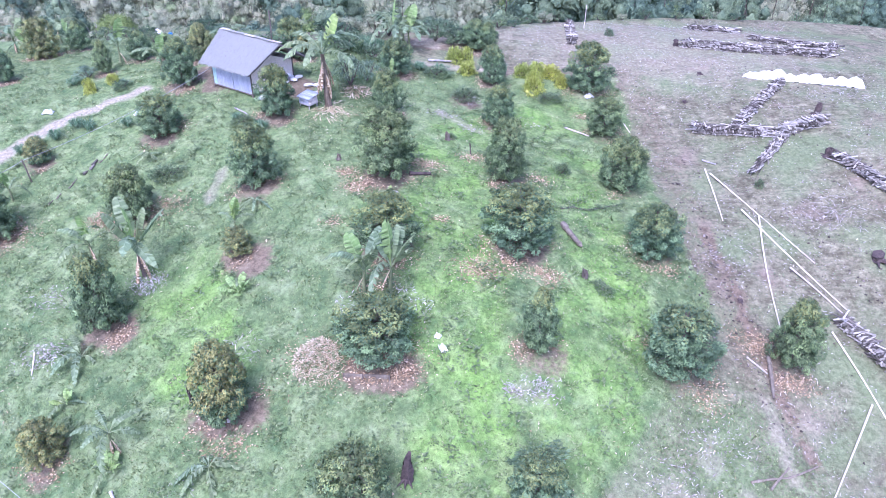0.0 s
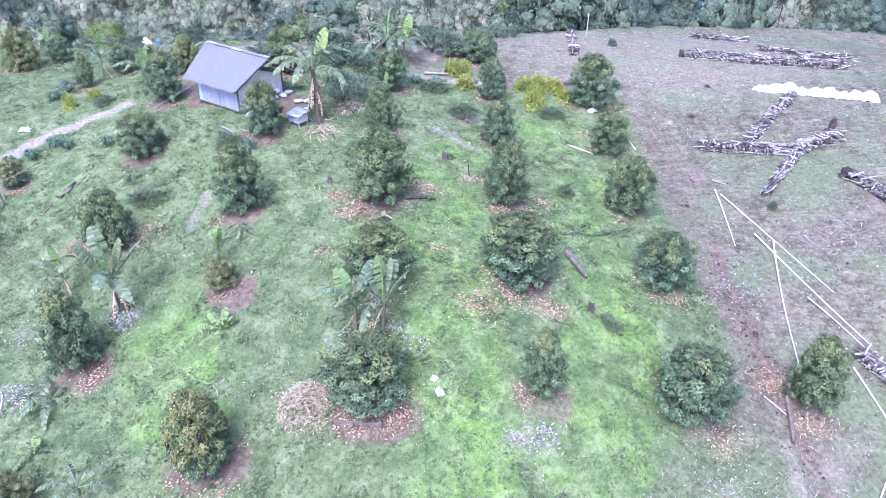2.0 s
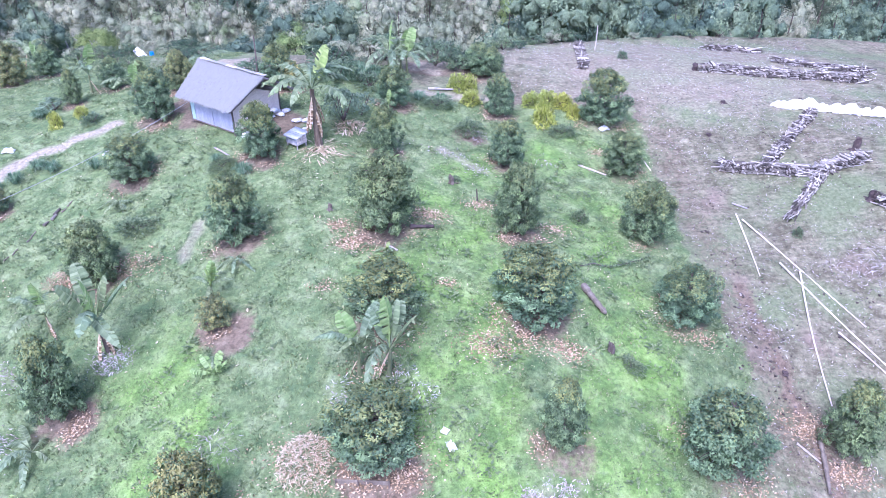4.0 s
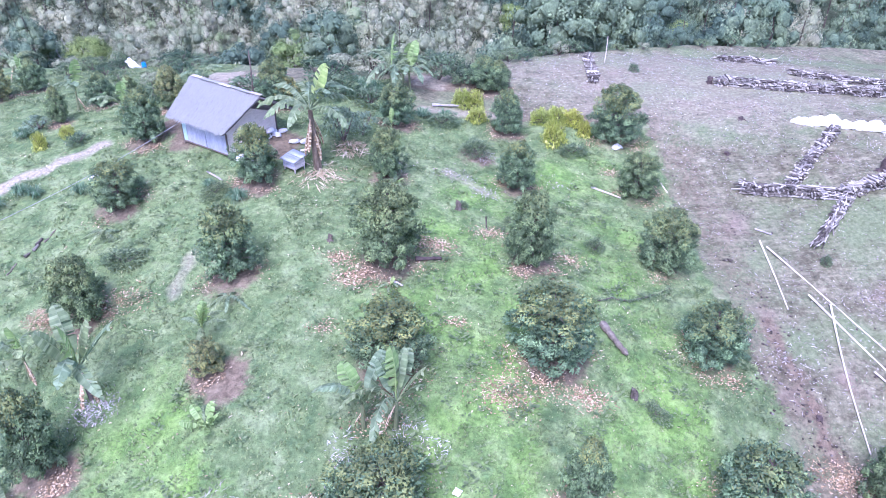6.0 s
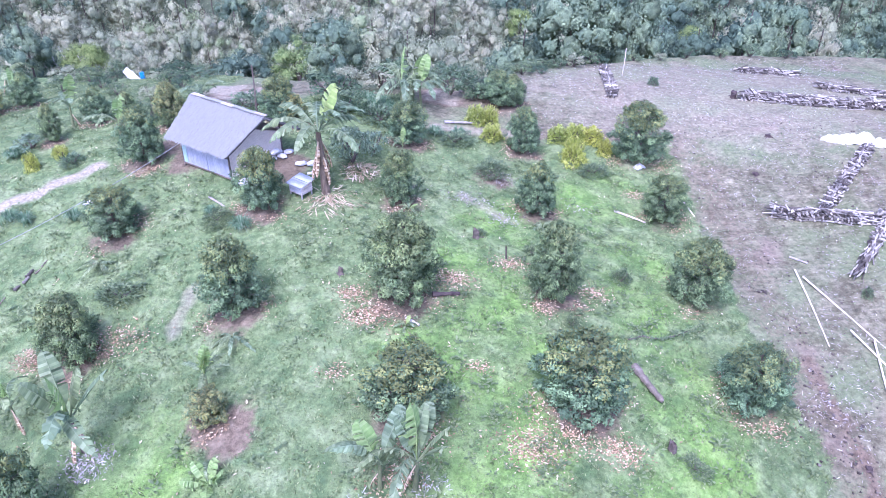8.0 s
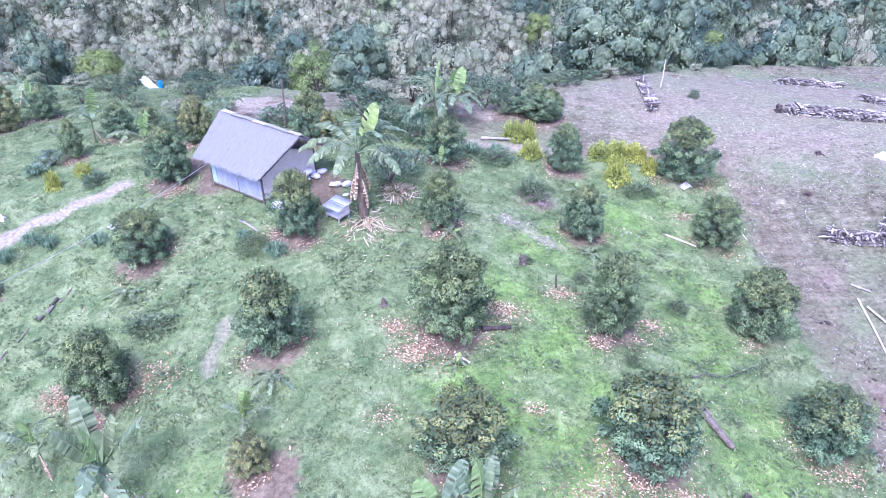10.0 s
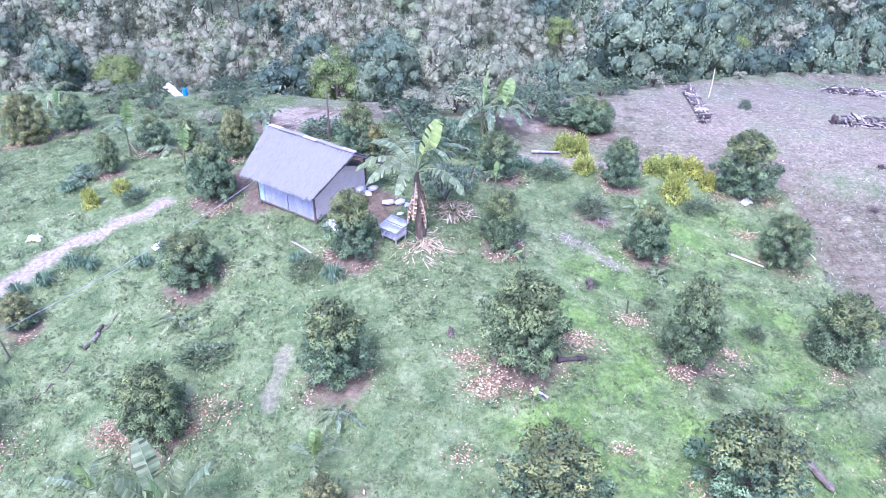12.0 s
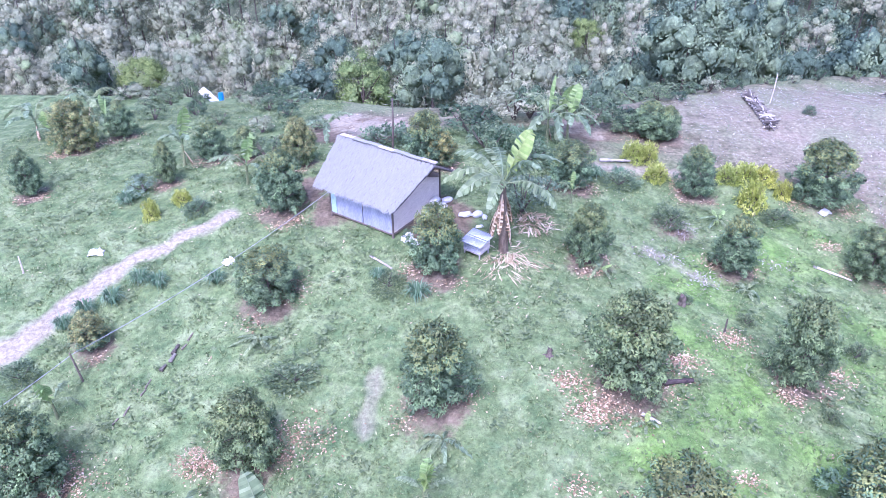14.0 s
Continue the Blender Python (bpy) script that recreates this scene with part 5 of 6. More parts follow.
for i, (x, y, h, r, mat, label) in enumerate(((-6.5, 42.36, 0.4, 0.12, M_BARK, "small brown stump in the grass"), (7.66, 33.35, 0.5, 0.15, M_BARK, "broken brown stump in the grass"), (1.81, 44.85, 0.75, 0.04, M_BARK, "thin upright stump like a stake"), (-1.57, 22.05, 1.1, 0.22, M_DARK_WOOD, "tall charred dark stump in the grass"), (25.84, 37.27, 0.4, 0.35, M_DARK_WOOD, "dark uprooted stump on the cleared field"), (27.33, 51.59, 0.75, 0.22, M_DARK_WOOD, "dark brown stump behind the firewood"), (20.45, 65.43, 0.5, 0.22, M_DARK_WOOD, "dark stump at the end of a firewood row"), (26.01, 46.29, 0.55, 0.22, M_DARK_WOOD, "dark stump at the end of a firewood row"), (0.31, 46.56, 0.45, 0.16, M_BARK, "brown broken stump on pale earth"), (-11.79, 25.79, 0.9, 0.08, M_DARK_WOOD, "thin dark stake beside a tree"), (18.73, 55.29, 0.2, 0.15, M_DARK_WOOD, "low dark stump on the cleared field"), (21.0, 59.51, 0.2, 0.17, M_DARK_WOOD, "low stump on the cleared field"), (16.84, 34.21, 0.15, 0.14, M_DARK_WOOD, "dark rotten stump on the dry field"), (-36.51, 53.58, 1.1, 0.15, M_BARK, "brown stump on the lawn"))):
    stump(x, y, h, r, mat, label, i + 1)

# creeping vine across the grass
rng = np.random.default_rng(64)
k = np.linspace(0, 1, 26)
vx, vy = 7.1 + 4.3 * k + 0.1 * np.sin(9 * k), 39.2 + 2.0 * k + 0.25 * np.sin(7 * k + 1) + rng.normal(0, 0.03, 26)
vine = thing("creeping_vine", pose(vx[0], vy[0], gz(vx[0], vy[0])), "long dark vine with small leaves trailing over the grass", "vine")
path = np.stack([vx - vx[0], vy - vy[0], ground_z(vx, vy) - gz(vx[0], vy[0]) + 0.05 + 0.04 * rng.random(26)], 1)
part("stem", tube_mesh("stem", path, np.linspace(0.035, 0.015, 26), M_BARK, 6), vine)
at = rng.uniform(0, 25, 420)
spot = np.stack([np.interp(at, np.arange(26), path[:, j]) for j in range(3)], 1) + rng.normal(0, 0.09, (420, 3)) * np.array([1, 1, 0.4])
spot[:, 2] = np.maximum(spot[:, 2], np.interp(at, np.arange(26), path[:, 2]) - 0.02)
part("foliage", fast_mesh("foliage", *leaf_quads(spot, rng.normal(0, 1, (420, 3)) + np.array([0, 0, 0.4]), rng.uniform(0.06, 0.15, 420), rng.uniform(0.03, 0.08, 420)), M_FERN), vine)

# stone-edged log row on the slope
rng = np.random.default_rng(60)
for i in range(11):
    s = i / 11
    a = (-24.48 + 2.4 * s + rng.normal(0, 0.08), 40.93 + 4.2 * s + rng.normal(0, 0.05))
    if i in (2, 5):
        continue
    ob = lay("rotten_log", a, (a[0] + 0.16, a[1] + 0.3 + 0.1 * (i % 3)), 0.045 + 0.05 * (i in (6, 7, 8)), M_LOG if i in (6, 7, 8) else M_TIMBER, "grey weathered log piece edging the slope", "log", 100 + i, False, 0, "log edging")

# planter boards below the front tree
pl = thing("planter_edge", pose(-3.44, 26.18, gz(-3.44, 26.18), 0, 0, -3), "low weathered board edging held by stakes below a tree", "planter edge")
for x, l, tilt in ((-0.8, 0.9, 4), (0.35, 1.25, -3)):
    b = part("board", (box_bm(0, 0, 0.12, l, 0.06, 0.22, 0.01), M_TIMBER), pl)
    b.matrix_local = pose(x, 0.1, 0, 0, tilt, tilt)
for x in (-1.2, -0.3, 0.95):
    part("stake", tube_mesh("stake", [(x, 0, -0.2), (x, 0, 0.34)], (0.035, 0.03), M_BARK, 6), pl)
bl = thing("planter_edge", pose(-9.89, 24.64, gz(-9.89, 24.64), 0, 0, 8), "short pale boards edging the soil below a tree", "planter edge")
for x in (-0.2, 0.15):
    part("board", (box_bm(x, 0.05 * x, 0.12, 0.3, 0.05, 0.24, 0.01), M_PALE_BARK), bl)

# ---- posts and rope ----
corner = pose(HX, HY, HUT_Z - 0.05, 0, 0, HUT_TURN) @ Vector((0, -0.06, 1.25))
px, py = -26.56, 43.17
post = thing("fence_post", pose(px, py, gz(px, py) - 0.1, 3, -4, 0), "thin leaning wooden post that holds a rope", "post")
part("shaft", tube_mesh("shaft", [(0, 0, 0), (0.02, 0, 0.9), (0, 0.02, 1.75)], (0.05, 0.045, 0.04), M_BARK, 7), post)
head_at = Vector((px - 0.05, py, gz(px, py) + 1.55))
tail = Vector((-34.02, 35.03, gz(-34.02, 35.03) + 1.6))


def sag(a, b, drop, n=16):
    return [tuple(a.lerp(b, i / n) - Vector((0, 0, drop * 4 * (i / n) * (1 - i / n)))) for i in range(n + 1)]


rope = new("rope", tube_mesh("rope", sag(corner, head_at, 0.35) + sag(head_at, tail, 0.25)[1:], [0.014] * 33, M_ROPE, 6))
tagged(rope, "long pale rope strung from the hut to a post", "rope")
post2 = thing("fence_post", pose(-34.02, 35.03, gz(-34.02, 35.03) - 0.1), "thin wooden post that holds a rope", "post")
part("shaft", tube_mesh("shaft", [(0, 0, 0), (0, 0, 1.75)], (0.05, 0.04), M_BARK, 7), post2)
wire = new("rope", tube_mesh("rope", sag(Vector((-27.38, 27.38, gz(-27.38, 27.38) + 1.5)), Vector((-13.31, 18.24, gz(-13.31, 18.24) + 1.5)), 0.2), [0.013] * 17, M_ROPE, 6))
tagged(wire, "thin pale rope strung low above the grass", "rope")
for x, y, h, r, label in ((-13.68, 59.39, 3.2, 0.07, "bare dark tree trunk standing behind the hut"), (13.02, 69.66, 2.2, 0.05, "thin pale marker pole on the hilltop"), (-31.96, 50.03, 1.0, 0.05, "short wooden stake beside the footpath"), (-27.38, 27.38, 1.5, 0.04, "thin wooden stake that holds a rope"), (-13.31, 18.24, 1.5, 0.04, "thin wooden stake that holds a rope")):
    t = thing("upright_pole", pose(x, y, gz(x, y) - 0.1, 0, 1.5, 0), label, "pole")
    part("shaft", tube_mesh("shaft", [(0, 0, 0), (0.03, 0, h * 0.5), (0, 0.03, h + 0.1)], (r, r * 0.85, r * 0.7), M_BAMBOO if r == 0.05 else M_BARK, 7), t)

# ---- woods beyond the hilltop ----


SOFT_SHAPES = [crown_mesh_data(330 + s, 30, 112, 0.052, 1.2 + 0.22 * (s % 3), 0.3, 0.6) for s in range(6)]
FAR_SHAPES = [crown_mesh_data(320 + s, 20, 64, 0.085, 0.9 + 0.2 * (s % 3), 0.36, 0.5) for s in range(4)]
WOOD_SHAPES = [crown_mesh_data(200 + s, 28, 104, 0.062, 0.85 + 0.2 * (s % 3), 0.32, 0.68) for s in range(6)]
rng = np.random.default_rng(77)
batches, facing = {"soft": [], "dark": []}, {"soft": [], "dark": []}
trunks = []
yy = 76.0
while yy < 166:
    half = 14 + yy * 0.55
    xx = -half + rng.uniform(0, 4)
    while xx < half:
        x, y = xx + rng.normal(0, 1.3), yy + rng.normal(0, 1.3)
        xx += 5.6
        if y < float(lip_at(x)) + 9 + 2.0 * math.sin(x * 0.3):
            continue
        if -36 < x < -15 and y < 109 or math.hypot(x + 27, y - 112) < 5 or math.hypot(x + 20.4, y - 113.5) < 5 or math.hypot(x + 46.3, y - 107) < 4.5:
            continue
        z = gz(x, y)
        top = rng.uniform(8.5, 15.5) * (0.75 if y < float(lip_at(x)) + 18 else 1.0)
        r = rng.uniform(3.0, 4.7)
        a = rng.uniform(0, 6.28)
        rot = np.array([[math.cos(a), -math.sin(a), 0], [math.sin(a), math.cos(a), 0], [0, 0, 1]])
        hgt2 = rng.uniform(1.1, 1.6)
        side = "dark" if (x > 12 + 6 * math.sin(y * 0.2)) and rng.random() < 0.8 or rng.random() < 0.15 else "soft"
        shapes = FAR_SHAPES if y > 142 else SOFT_SHAPES if side == "soft" else WOOD_SHAPES
        v, f, nv = shapes[rng.integers(len(shapes))]
        batches[side].append((v @ rot.T * np.array([r, r, r * hgt2]) + np.array([x, y, z + top - r * hgt2]), f))
        facing[side].append(nv @ rot.T)
        trunks.append(([(x, y, z - 0.3), (x + rng.normal(0, 0.2), y, z + top * 0.5), (x, y, z + top - 0.5)], (0.17, 0.12, 0.05)))
    yy += 5.6
n = 44000
x = rng.uniform(-100, 95, n)
y = rng.uniform(74, 166, n)
keep = (y > lip_at(x) + 13) & (np.abs(x) < 16 + 0.56 * y)
x, y = x[keep], y[keep]
way = rng.normal(0, 1, (len(x), 3)) * np.array([1, 1, 0.5])
L = rng.uniform(0.25, 0.6, len(x))
base = np.stack([x, y, ground_z(x, y) + rng.uniform(0.2, 5.5, len(x)) * np.clip((y - lip_at(x)) / 14, 0.2, 1)], 1)
v, f = leaf_quads(base, way, L, L * 0.5)
tagged(new("undergrowth", fast_mesh("undergrowth", v, f, M_WOODS)), "leafy undergrowth between the trees of the valley woods", "undergrowth", kind="stuff")
for side, mat, label in (("soft", M_WOODS, "dense grey-green bamboo and broadleaf woods on the valley side"), ("dark", M_WOODS_DARK, "dense dark green rainforest canopy on the valley side")):
    v, f = join(*batches[side])
    ob = new("woodland", fast_mesh("woodland", v, f, mat, normals=np.concatenate(facing[side])))
    tagged(ob, label, "woods", kind="stuff")
ob = new("woodland_trunks", tubes_mesh("woodland_trunks", trunks, M_BARK, 5))
tagged(ob, "slender brown trunks of the valley woods", "woods", kind="stuff")


def wood_tree(x, y, top, r, mat, label, seed, shape=0.9):
    """A single tree that stands out from the woods; top: height of its tip above sea level of the place."""
    z = gz(x, y)
    t = thing("forest_tree", pose(x, y, z - 0.2), label, "tree")
    h = top - z
    v, f, nv = crown_mesh_data(seed, 44, 190, 0.06, shape, 0.3, 0.5)
    part("crown", fast_mesh("crown", v * (r / 1.1) + np.array([0, 0, h - r * shape]), f, mat, normals=nv), t)
    rng = np.random.default_rng(seed)
    limbs = [([(0, 0, 0), (0.2, 0.1, h * 0.4), (0, 0, h - r)], (0.35, 0.26, 0.12))]
    limbs += [([(0, 0, h - r * 1.7), (0.4 * r * math.cos(a), 0.4 * r * math.sin(a), h - r * 1.1), (0.75 * r * math.cos(a), 0.75 * r * math.sin(a), h - r * 0.7)], (0.12, 0.08, 0.03)) for a in rng.uniform(0, 6.28, 6)]
    part("trunk", tubes_mesh("trunk", limbs, M_BARK, 7), t)


wood_tree(-27.9, 112, -9.6, 5.4, M_TREE_DARK, "dense dark green round-crowned tree below the hilltop", 401, 1.15)
wood_tree(-20.6, 113.5, -8.4, 5.0, M_WOODS_BRIGHT, "bright green leafy tree beside a dark round tree", 402, 1.55)
wood_tree(-46.3, 107, -7.9, 3.8, M_WOODS_BRIGHT, "tree with a flat yellow-green crown at the wood's edge", 403, 0.75)
wood_tree(-3.0, 108, -14.5, 4.5, M_WOODS_BRIGHT, "light green tree at the foot of the woods", 404)
wood_tree(12.0, 132, -10.0, 3.2, M_WOODS_BRIGHT, "bright yellow-green tree among the woods", 405, 1.2)
wood_tree(38.0, 128, -12.0, 2.6, M_WOODS_BRIGHT, "light green tree above the cleared field", 406)

# bare pale tree
t = thing("bare_tree", pose(-49.0, 108.0, gz(-49, 108) - 0.2), "leafless pale grey tree among the woods", "tree")
rng = np.random.default_rng(5)
hb = -12.0 - gz(-49, 108)
limbs = [([(0, 0, 0), (0.2, 0, hb * 0.5), (0, 0, hb * 0.75)], (0.25, 0.18, 0.12))]
for i in range(22):
    a = rng.uniform(0, 6.28)
    s = np.array([0, 0, hb * rng.uniform(0.5, 0.75)])
    e = s + np.array([math.cos(a) * 2.2, math.sin(a) * 2.2, rng.uniform(1.5, 4.5)])
    limbs.append(([s, (s + e) / 2 + rng.normal(0, 0.2, 3), e], (0.09, 0.06, 0.025)))
    for _ in range(3):
        e2 = e + np.array([rng.normal(0, 0.8), rng.normal(0, 0.8), rng.uniform(0.2, 1.2)])
        limbs.append(([(s + e) / 2 * 0.3 + e * 0.7, e2], (0.035, 0.015)))
for limb in limbs:
    part("branch", tubes_mesh("branch", [limb], M_PALE_BARK, 5), t)

# ---- ground cover ----
rng = np.random.default_rng(9)


def scatter_on(x, y, lift=0.0):
    return np.stack([x, y, ground_z(x, y) + lift], 1)


n = 66000
x, y = rng.uniform(-41, 17, n), 17 + 60 * rng.random(n) ** 1.15
b, d, l, p, wd = masks(x, y)
keep = (b < 0.45) & (p < 0.4) & (d < 0.55) & (wd < 0.3) & (y < lip_at(x) + 3)
x, y, l = x[keep], y[keep], l[keep]
clump = 0.5 + 0.5 * np.sin(x * 1.9 + 1.7 * np.sin(y * 1.3)) * np.sin(y * 2.1 + 0.8 * np.sin(x * 0.9))
m = 3
xb, yb = np.repeat(x, m) + rng.normal(0, 0.07, len(x) * m), np.repeat(y, m) + rng.normal(0, 0.07, len(x) * m)
way = np.stack([rng.normal(0, 0.8, len(xb)), rng.normal(0, 0.8, len(xb)), rng.uniform(0.35, 1.0, len(xb))], 1)
L = rng.uniform(0.06, 0.17, len(xb)) * (0.6 + 0.9 * np.repeat(clump, m))
v, f = leaf_quads(scatter_on(xb, yb, -0.01), way, L, L * rng.uniform(0.2, 0.55, len(xb)))
tagged(new("grass", fast_mesh("grass", v, f, M_GRASS)), "short green orchard grass with broad-leaved weeds", "grass", kind="stuff")

# low weeds in rosettes among the grass
n = 13000
x, y = rng.uniform(-41, 15, n), 17 + 58 * rng.random(n)
b, d, l, p, wd = masks(x, y)
patch = np.sin(x * 0.55 + 1.4 * np.sin(y * 0.4)) * np.sin(y * 0.6 + np.sin(x * 0.35))
keep = (b < 0.5) & (p < 0.4) & (d < 0.5) & (wd < 0.3) & (y < lip_at(x)) & (rng.random(n) < 0.25 + 0.75 * (patch > 0.15))
x, y = x[keep], y[keep]
m = 9
az = rng.uniform(0, 6.283, len(x) * m)
s = np.repeat(0.1 + 0.28 * rng.random(len(x)) ** 2, m)
base = np.stack([np.repeat(x, m), np.repeat(y, m), np.zeros(len(az))], 1) + np.stack([np.cos(az), np.sin(az), np.zeros(len(az))], 1) * (s * rng.uniform(0, 0.9, len(az)))[:, None]
base[:, 2] = ground_z(base[:, 0], base[:, 1]) + s * rng.uniform(0.1, 0.7, len(az))
way = np.stack([np.cos(az), np.sin(az), rng.uniform(-0.2, 0.7, len(az))], 1)
v, f = leaf_quads(base, way, s * 0.7, s * 0.38)
tagged(new("meadow_weeds", fast_mesh("meadow_weeds", v, f, M_WEED)), "low broad-leaved green weeds among the grass", "weeds", kind="stuff")

# dry grass and small pale scraps among the grass
n = 9000
x, y = rng.uniform(-41, 15, n), 17 + 58 * rng.random(n)
patch = np.sin(x * 0.8 + 2.0 * np.sin(y * 0.5 + 1)) * np.sin(y * 0.9 + 1.5 * np.sin(x * 0.6))
keep = (y < lip_at(x)) & (rng.random(n) < 0.1 + 0.9 * (patch > 0.45))
x, y = x[keep], y[keep]
way = np.stack([rng.normal(0, 1, len(x)), rng.normal(0, 1, len(x)), rng.uniform(0.0, 0.5, len(x))], 1)
L = rng.uniform(0.06, 0.22, len(x))
v, f = leaf_quads(scatter_on(x, y, 0.05), way, L, L * rng.uniform(0.15, 0.5, len(x)))
tagged(new("dry_grass", fast_mesh("dry_grass", v, f, M_STRAW)), "dry straw-coloured grass and scraps in the meadow", "dry grass", kind="stuff")

# sparse growth and straw on the cleared field
n = 44000
x, y = rng.uniform(5, 37, n), 18 + 66 * rng.random(n)
b, d, l, p, wd = masks(x, y)
keep = (d > 0.5) & (y < lip_at(x)) & (rng.random(n) < 0.35 + 0.65 * (np.sin(x * 0.8 + np.sin(y * 0.6)) * np.sin(y * 0.5) > 0.0))
x, y = x[keep], y[keep]
way = np.stack([rng.normal(0, 1, len(x)), rng.normal(0, 1, len(x)), rng.uniform(0.0, 0.35, len(x))], 1)
L = rng.uniform(0.06, 0.32, len(x))
v, f = leaf_quads(scatter_on(x, y, 0.015), way, L, rng.uniform(0.015, 0.06, len(x)))
pick = rng.random(len(x)) < 0.4
fa, fb = f[~pick], f[pick]
tagged(new("straw_litter", fast_mesh("straw_litter", v, fa, M_CHIPS)), "bleached twigs and straw strewn over the cleared field", "straw", kind="stuff")
tagged(new("field_weeds", fast_mesh("field_weeds", v, fb, M_FERN)), "sparse green weeds on the cleared field", "weeds", kind="stuff")

# broken clods of soil along the track at the field's edge
px, py, pr = [], [], []
for a, b, w0, k in (((15.75, 46.31), (15.96, 38.26), 0.5, 60), ((15.96, 38.26), (16.77, 31.29), 0.55, 190), ((16.77, 31.29), (17.35, 25.21), 0.5, 90), ((25.12, 35.73), (26.57, 31.68), 0.9, 90), ((20.34, 40.98), (24.96, 37.69), 0.8, 70), ((14.87, 30.62), (14.46, 36.1), 0.3, 50), ((18.76, 48.49), (24.29, 55.51), 1.6, 60)):
    u = rng.random(k)
    px.append(a[0] + (b[0] - a[0]) * u + rng.normal(0, w0, k))
    py.append(a[1] + (b[1] - a[1]) * u + rng.normal(0, w0, k))
    pr.append(0.025 + 0.09 * rng.random(k) ** 2.5)
k = 2600
cx, cy = rng.uniform(13, 34, k), 22 + 40 * rng.random(k)
on = dryness(cx, cy) > 0.6
px.append(cx[on])
py.append(cy[on])
pr.append(0.02 + 0.07 * rng.random(on.sum()) ** 3)
x, y, r = np.concatenate(px), np.concatenate(py), np.concatenate(pr)
octa = np.array([(1, 0, 0), (0, 1, 0), (-1, 0, 0), (0, -1, 0), (0, 0, 0.75), (0, 0, -0.5)])
v = (octa[None] * rng.uniform(0.6, 1.3, (len(x), 6, 3)) + rng.normal(0, 0.12, (len(x), 6, 3))) * r[:, None, None] + scatter_on(x, y, 0.01)[:, None]
tri = np.array([(0, 1, 4), (1, 2, 4), (2, 3, 4), (3, 0, 4), (1, 0, 5), (2, 1, 5), (3, 2, 5), (0, 3, 5)])
f = (np.arange(len(x))[:, None, None] * 6 + tri[None]).reshape(-1, 3)
tagged(new("soil_clods", fast_mesh("soil_clods", v.reshape(-1, 3), f, M_CLOD)), "dark broken clods and chips along the field track", "clods", kind="stuff")

# fallen leaves round the trees
px, py = [], []
for i, (tx, ty, h, r, _) in enumerate(PLANTED):
    k = int(300 * r) if h > 3 else int(160 * r)
    for j in range(5):
        a0 = rng.uniform(0, 6.28)
        cx, cy = tx + math.cos(a0) * r * 0.85, ty + math.sin(a0) * r * 0.85 - 0.15
        px.append(rng.normal(cx, r * 0.27, k // 5))
        py.append(rng.normal(cy, r * 0.22, k // 5))
for cx, cy, s, k in ((1.94, 32.63, 0.7, 420), (5.49, 32.85, 0.5, 260), (-1.12, 42.4, 0.6, 420), (-5.12, 39.39, 0.5, 260), (-5.91, 41.0, 0.35, 160), (6.08, 42.75, 0.5, 200), (2.01, 44.43, 0.5, 180), (-20.15, 38.66, 0.5, 220), (-16.45, 39.26, 0.7, 260), (-1.87, 26.6, 0.4, 200), (-3.54, 26.23, 0.35, 90), (-8.46, 25.91, 0.3, 40), (-5.91, 27.32, 0.8, 500), (16.77, 31.29, 0.6, 300), (18.7, 29.32, 0.5, 200), (-25.92, 38.38, 0.9, 300), (-6.31, 51.85, 0.5, 200), (10.55, 53.31, 0.4, 120), (-0.08, 36.56, 0.3, 70), (-6.21, 36.33, 0.35, 70), (-3.36, 31.24, 0.6, 200)):
    px.append(rng.normal(cx, s, int(k * 1.8)))
    py.append(rng.normal(cy, s * 0.7, int(k * 1.8)))
x, y = np.concatenate(px), np.concatenate(py)
way = np.stack([rng.normal(0, 1, len(x)), rng.normal(0, 1, len(x)), rng.uniform(-0.1, 0.45, len(x))], 1)
L = rng.uniform(0.06, 0.16, len(x))
v, f = leaf_quads(scatter_on(x, y, 0.03), way, L, L * 0.55)
tagged(new("leaf_litter", fast_mesh("leaf_litter", v, f, M_LITTER)), "reddish brown fallen leaves round the orchard trees", "fallen leaves", kind="stuff")

# bleached debris and dry banana sheaths
px, py = [], []
for cx, cy, s, k in ((-2.56, 29.59, 0.55, 260), (-4.53, 29.47, 0.4, 110), (-16.08, 33.26, 0.55, 260), (-20.38, 29.51, 0.7, 260), (3.24, 25.99, 0.3, 120), (4.72, 26.2, 0.45, 200), (-21.32, 33.24, 0.9, 200), (2.06, 49.0, 0.6, 130), (0.22, 50.48, 0.7, 150), (-3.22, 50.62, 0.4, 60), (10.94, 22.87, 1.3, 300), (13.5, 25.49, 1.2, 260), (22.88, 40.94, 1.2, 400), (17.77, 61.59, 1.6, 120), (20.7, 55.91, 2.5, 160), (16.71, 36.8, 1.2, 200), (6.75, 51.37, 0.6, 60), (29.3, 54.53, 1.0, 160)):
    px.append(rng.normal(cx, s, k))
    py.append(rng.normal(cy, s * 0.7, k))
x, y = np.concatenate(px), np.concatenate(py)
way = np.stack([rng.normal(0, 1, len(x)), rng.normal(0, 1, len(x)), rng.uniform(-0.05, 0.5, len(x))], 1)
L = rng.uniform(0.08, 0.3, len(x))
v, f = leaf_quads(scatter_on(x, y, 0.02), way, L, rng.uniform(0.02, 0.07, len(x)))
tagged(new("bleached_debris", fast_mesh("bleached_debris", v, f, M_CHIPS)), "bleached wood chips and dry leaf scraps on the ground", "debris", kind="stuff")


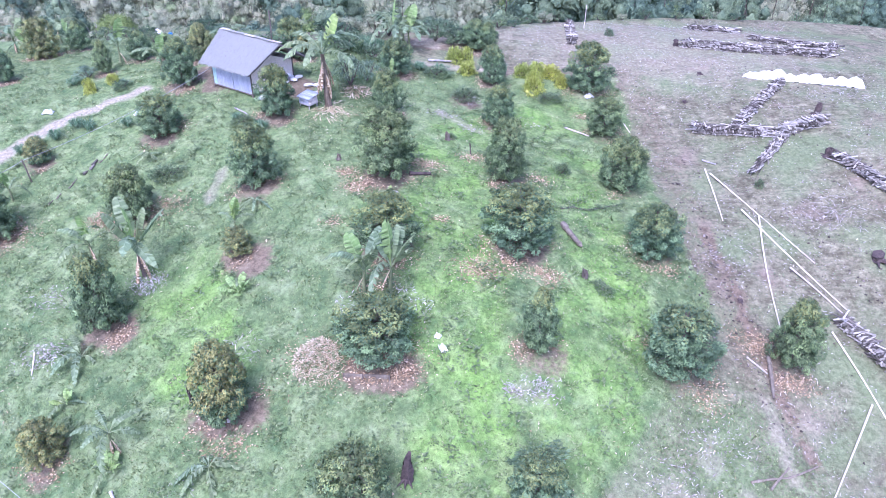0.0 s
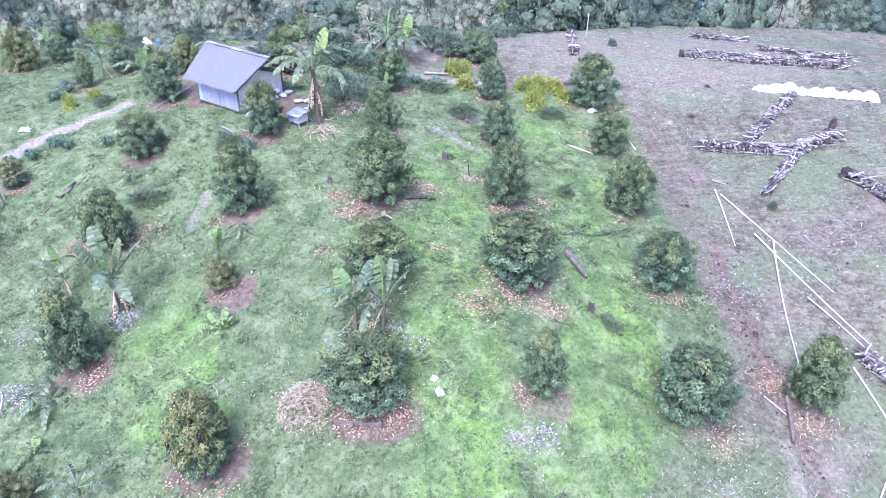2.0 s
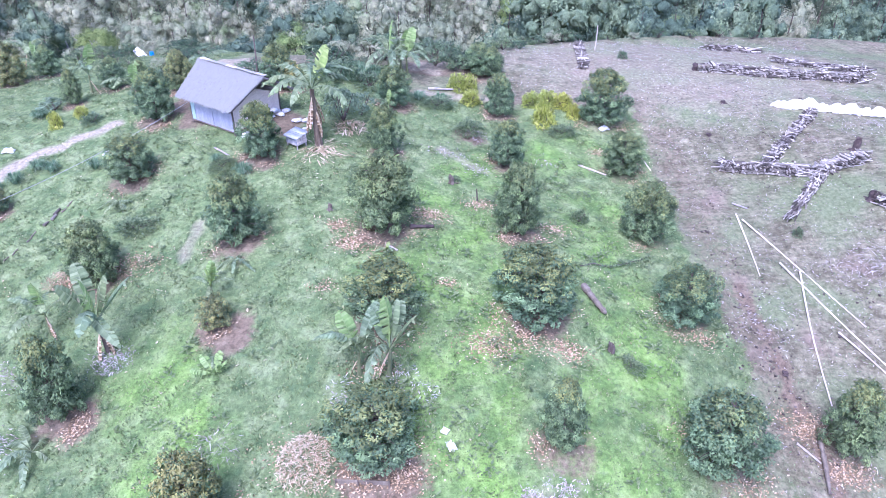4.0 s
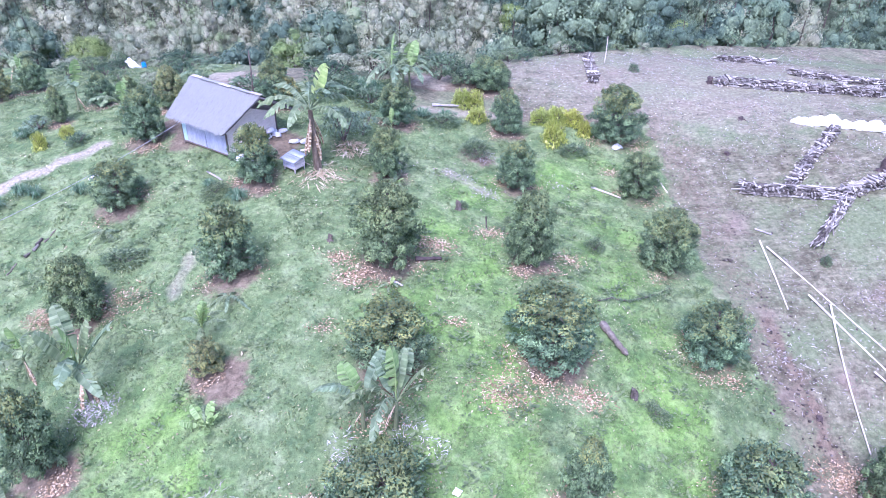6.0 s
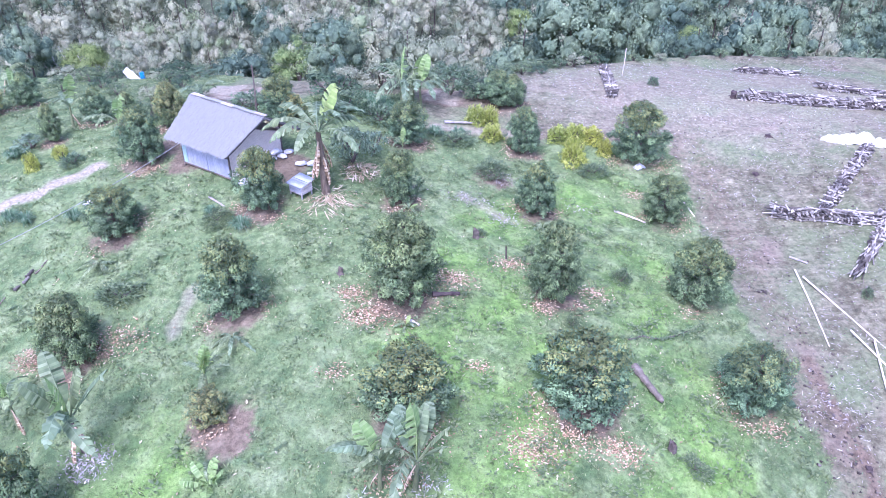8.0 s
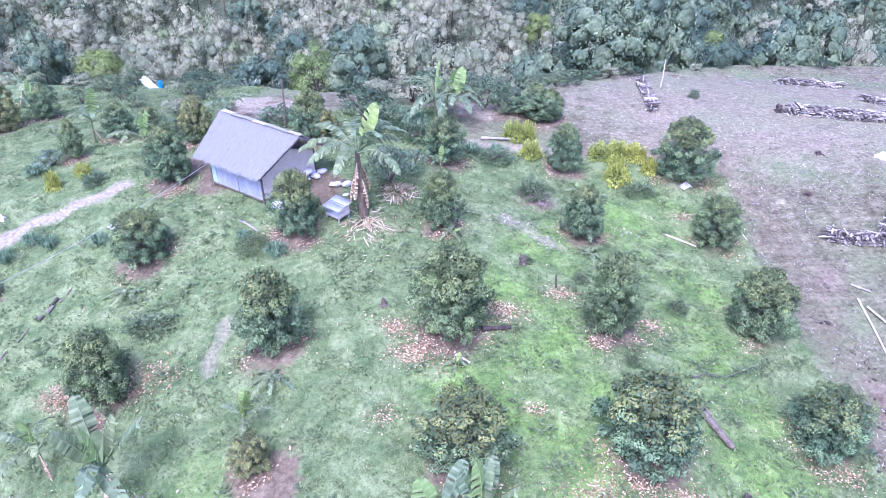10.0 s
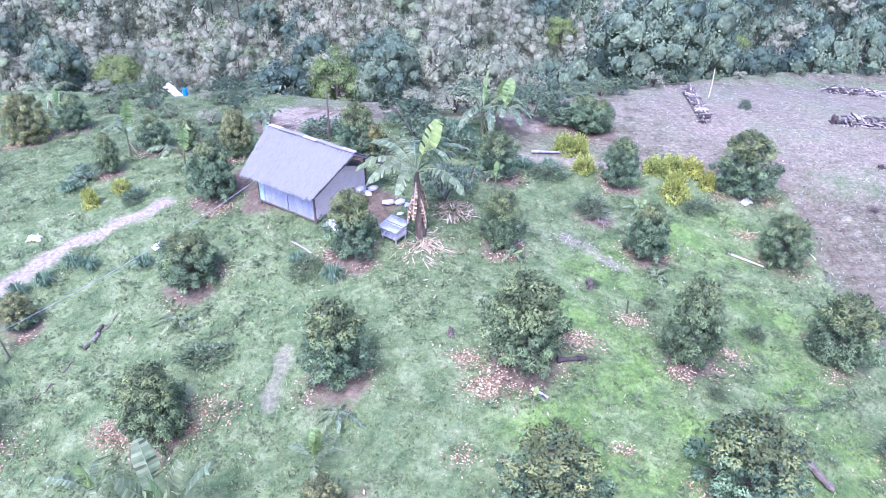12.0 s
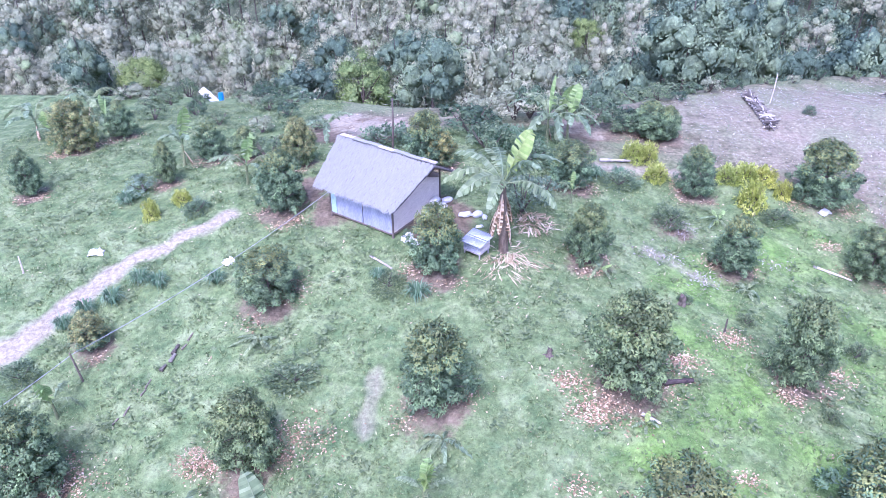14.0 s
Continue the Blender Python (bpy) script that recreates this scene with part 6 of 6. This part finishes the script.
def dry_heap(x, y, r, h, count, seed, label, long=0.8, mat=M_STRAW):
    """A heap of dry leaves and sheaths, piled and fanned out."""
    rng = np.random.default_rng(seed)
    a, q = rng.uniform(0, 6.28, count), np.sqrt(rng.random(count)) * r
    hx, hy = x + q * np.cos(a), y + q * np.sin(a)
    base = np.stack([hx, hy, ground_z(hx, hy) + 0.02 + h * np.clip(1 - (q / r) ** 2, 0, 1) * rng.uniform(0.4, 1.0, count)], 1)
    way = np.stack([rng.normal(0, 0.9, count) + 0.4 * np.cos(a), rng.normal(0, 0.9, count) + 0.4 * np.sin(a), rng.uniform(-0.3, 0.25, count)], 1)
    L = rng.uniform(0.3, 0.9, count) * long * 0.75
    v, f = leaf_quads(base - np.array([x, y, gz(x, y)]), way, L, L * (rng.uniform(0.02, 0.06, count) if mat is M_CHIPS else rng.uniform(0.05, 0.2, count)))
    ob = new("dry_leaf_heap", fast_mesh("dry_leaf_heap", v, f, mat))
    ob.matrix_basis = pose(x, y, gz(x, y))
    tagged(ob, label, "leaf heap", kind="stuff")


dry_heap(-6.0, 27.1, 1.15, 0.95, 1500, 1, "round heap of dry pale brown leaves and twigs", 0.42)
dry_heap(-20.75, 38.86, 0.6, 0.5, 200, 12, "small heap of reddish brown dry fronds", 0.5, M_LITTER)
rng = np.random.default_rng(2)
n = 240
fan, q = rng.normal(-1.3, 0.8, n), 0.2 + 1.8 * rng.random(n) ** 1.2
hx, hy = -7.84 + q * np.cos(fan), 48.89 + q * np.sin(fan)
base = np.stack([hx, hy, ground_z(hx, hy) + 0.04 + 0.3 * np.clip(1 - q / 1.4, 0, 1) * rng.random(n)], 1)
way = np.stack([np.cos(fan + rng.normal(0, 0.9, n)), np.sin(fan + rng.normal(0, 0.9, n)), rng.uniform(-0.35, 0.12, n) - 0.1], 1)
L = rng.uniform(0.25, 1.0, n)
v, f = leaf_quads(base - np.array([-7.84, 48.89, gz(-7.84, 48.89)]), way, L, rng.uniform(0.03, 0.1, n))
ob = new("dry_leaf_heap", fast_mesh("dry_leaf_heap", v, f, M_STRAW))
ob.matrix_basis = pose(-7.84, 48.89, gz(-7.84, 48.89))
tagged(ob, "fan of dry pale banana leaf sheaths below the banana plant", "leaf heap", kind="stuff")
dry_heap(-6.21, 51.42, 0.9, 0.3, 160, 3, "flat heap of dry straw-coloured banana leaves", 1.2)
dry_heap(-9.84, 28.09, 0.9, 0.3, 130, 4, "tangled heap of dry twigs and vines", 0.9, M_CHIPS)
dry_heap(2.03, 53.51, 0.8, 0.4, 120, 5, "tangle of grey cut branches", 1.2, M_CHIPS)
dry_heap(-11.62, 21.87, 0.7, 0.2, 60, 6, "small tangle of dry grey vines", 0.7, M_CHIPS)
dry_heap(25.08, 40.92, 1.6, 0.2, 160, 7, "spread of pale dry bamboo branches on the field", 1.4, M_CHIPS)
dry_heap(30.91, 54.69, 1.3, 0.2, 90, 8, "spread of pale dry sticks on the field", 1.4, M_CHIPS)
for i, (x, y, r, k) in enumerate(((-2.09, 30.68, 0.75, 120), (-0.91, 30.03, 0.5, 50), (-4.84, 30.26, 0.7, 60), (-15.77, 33.25, 0.75, 90), (-20.47, 29.41, 0.8, 80), (4.14, 26.15, 0.7, 60))):
    dry_heap(x, y, r, 0.12, k, 40 + i, "scattered bleached grey-white dry leaf pieces", 0.45, M_BLEACHED)
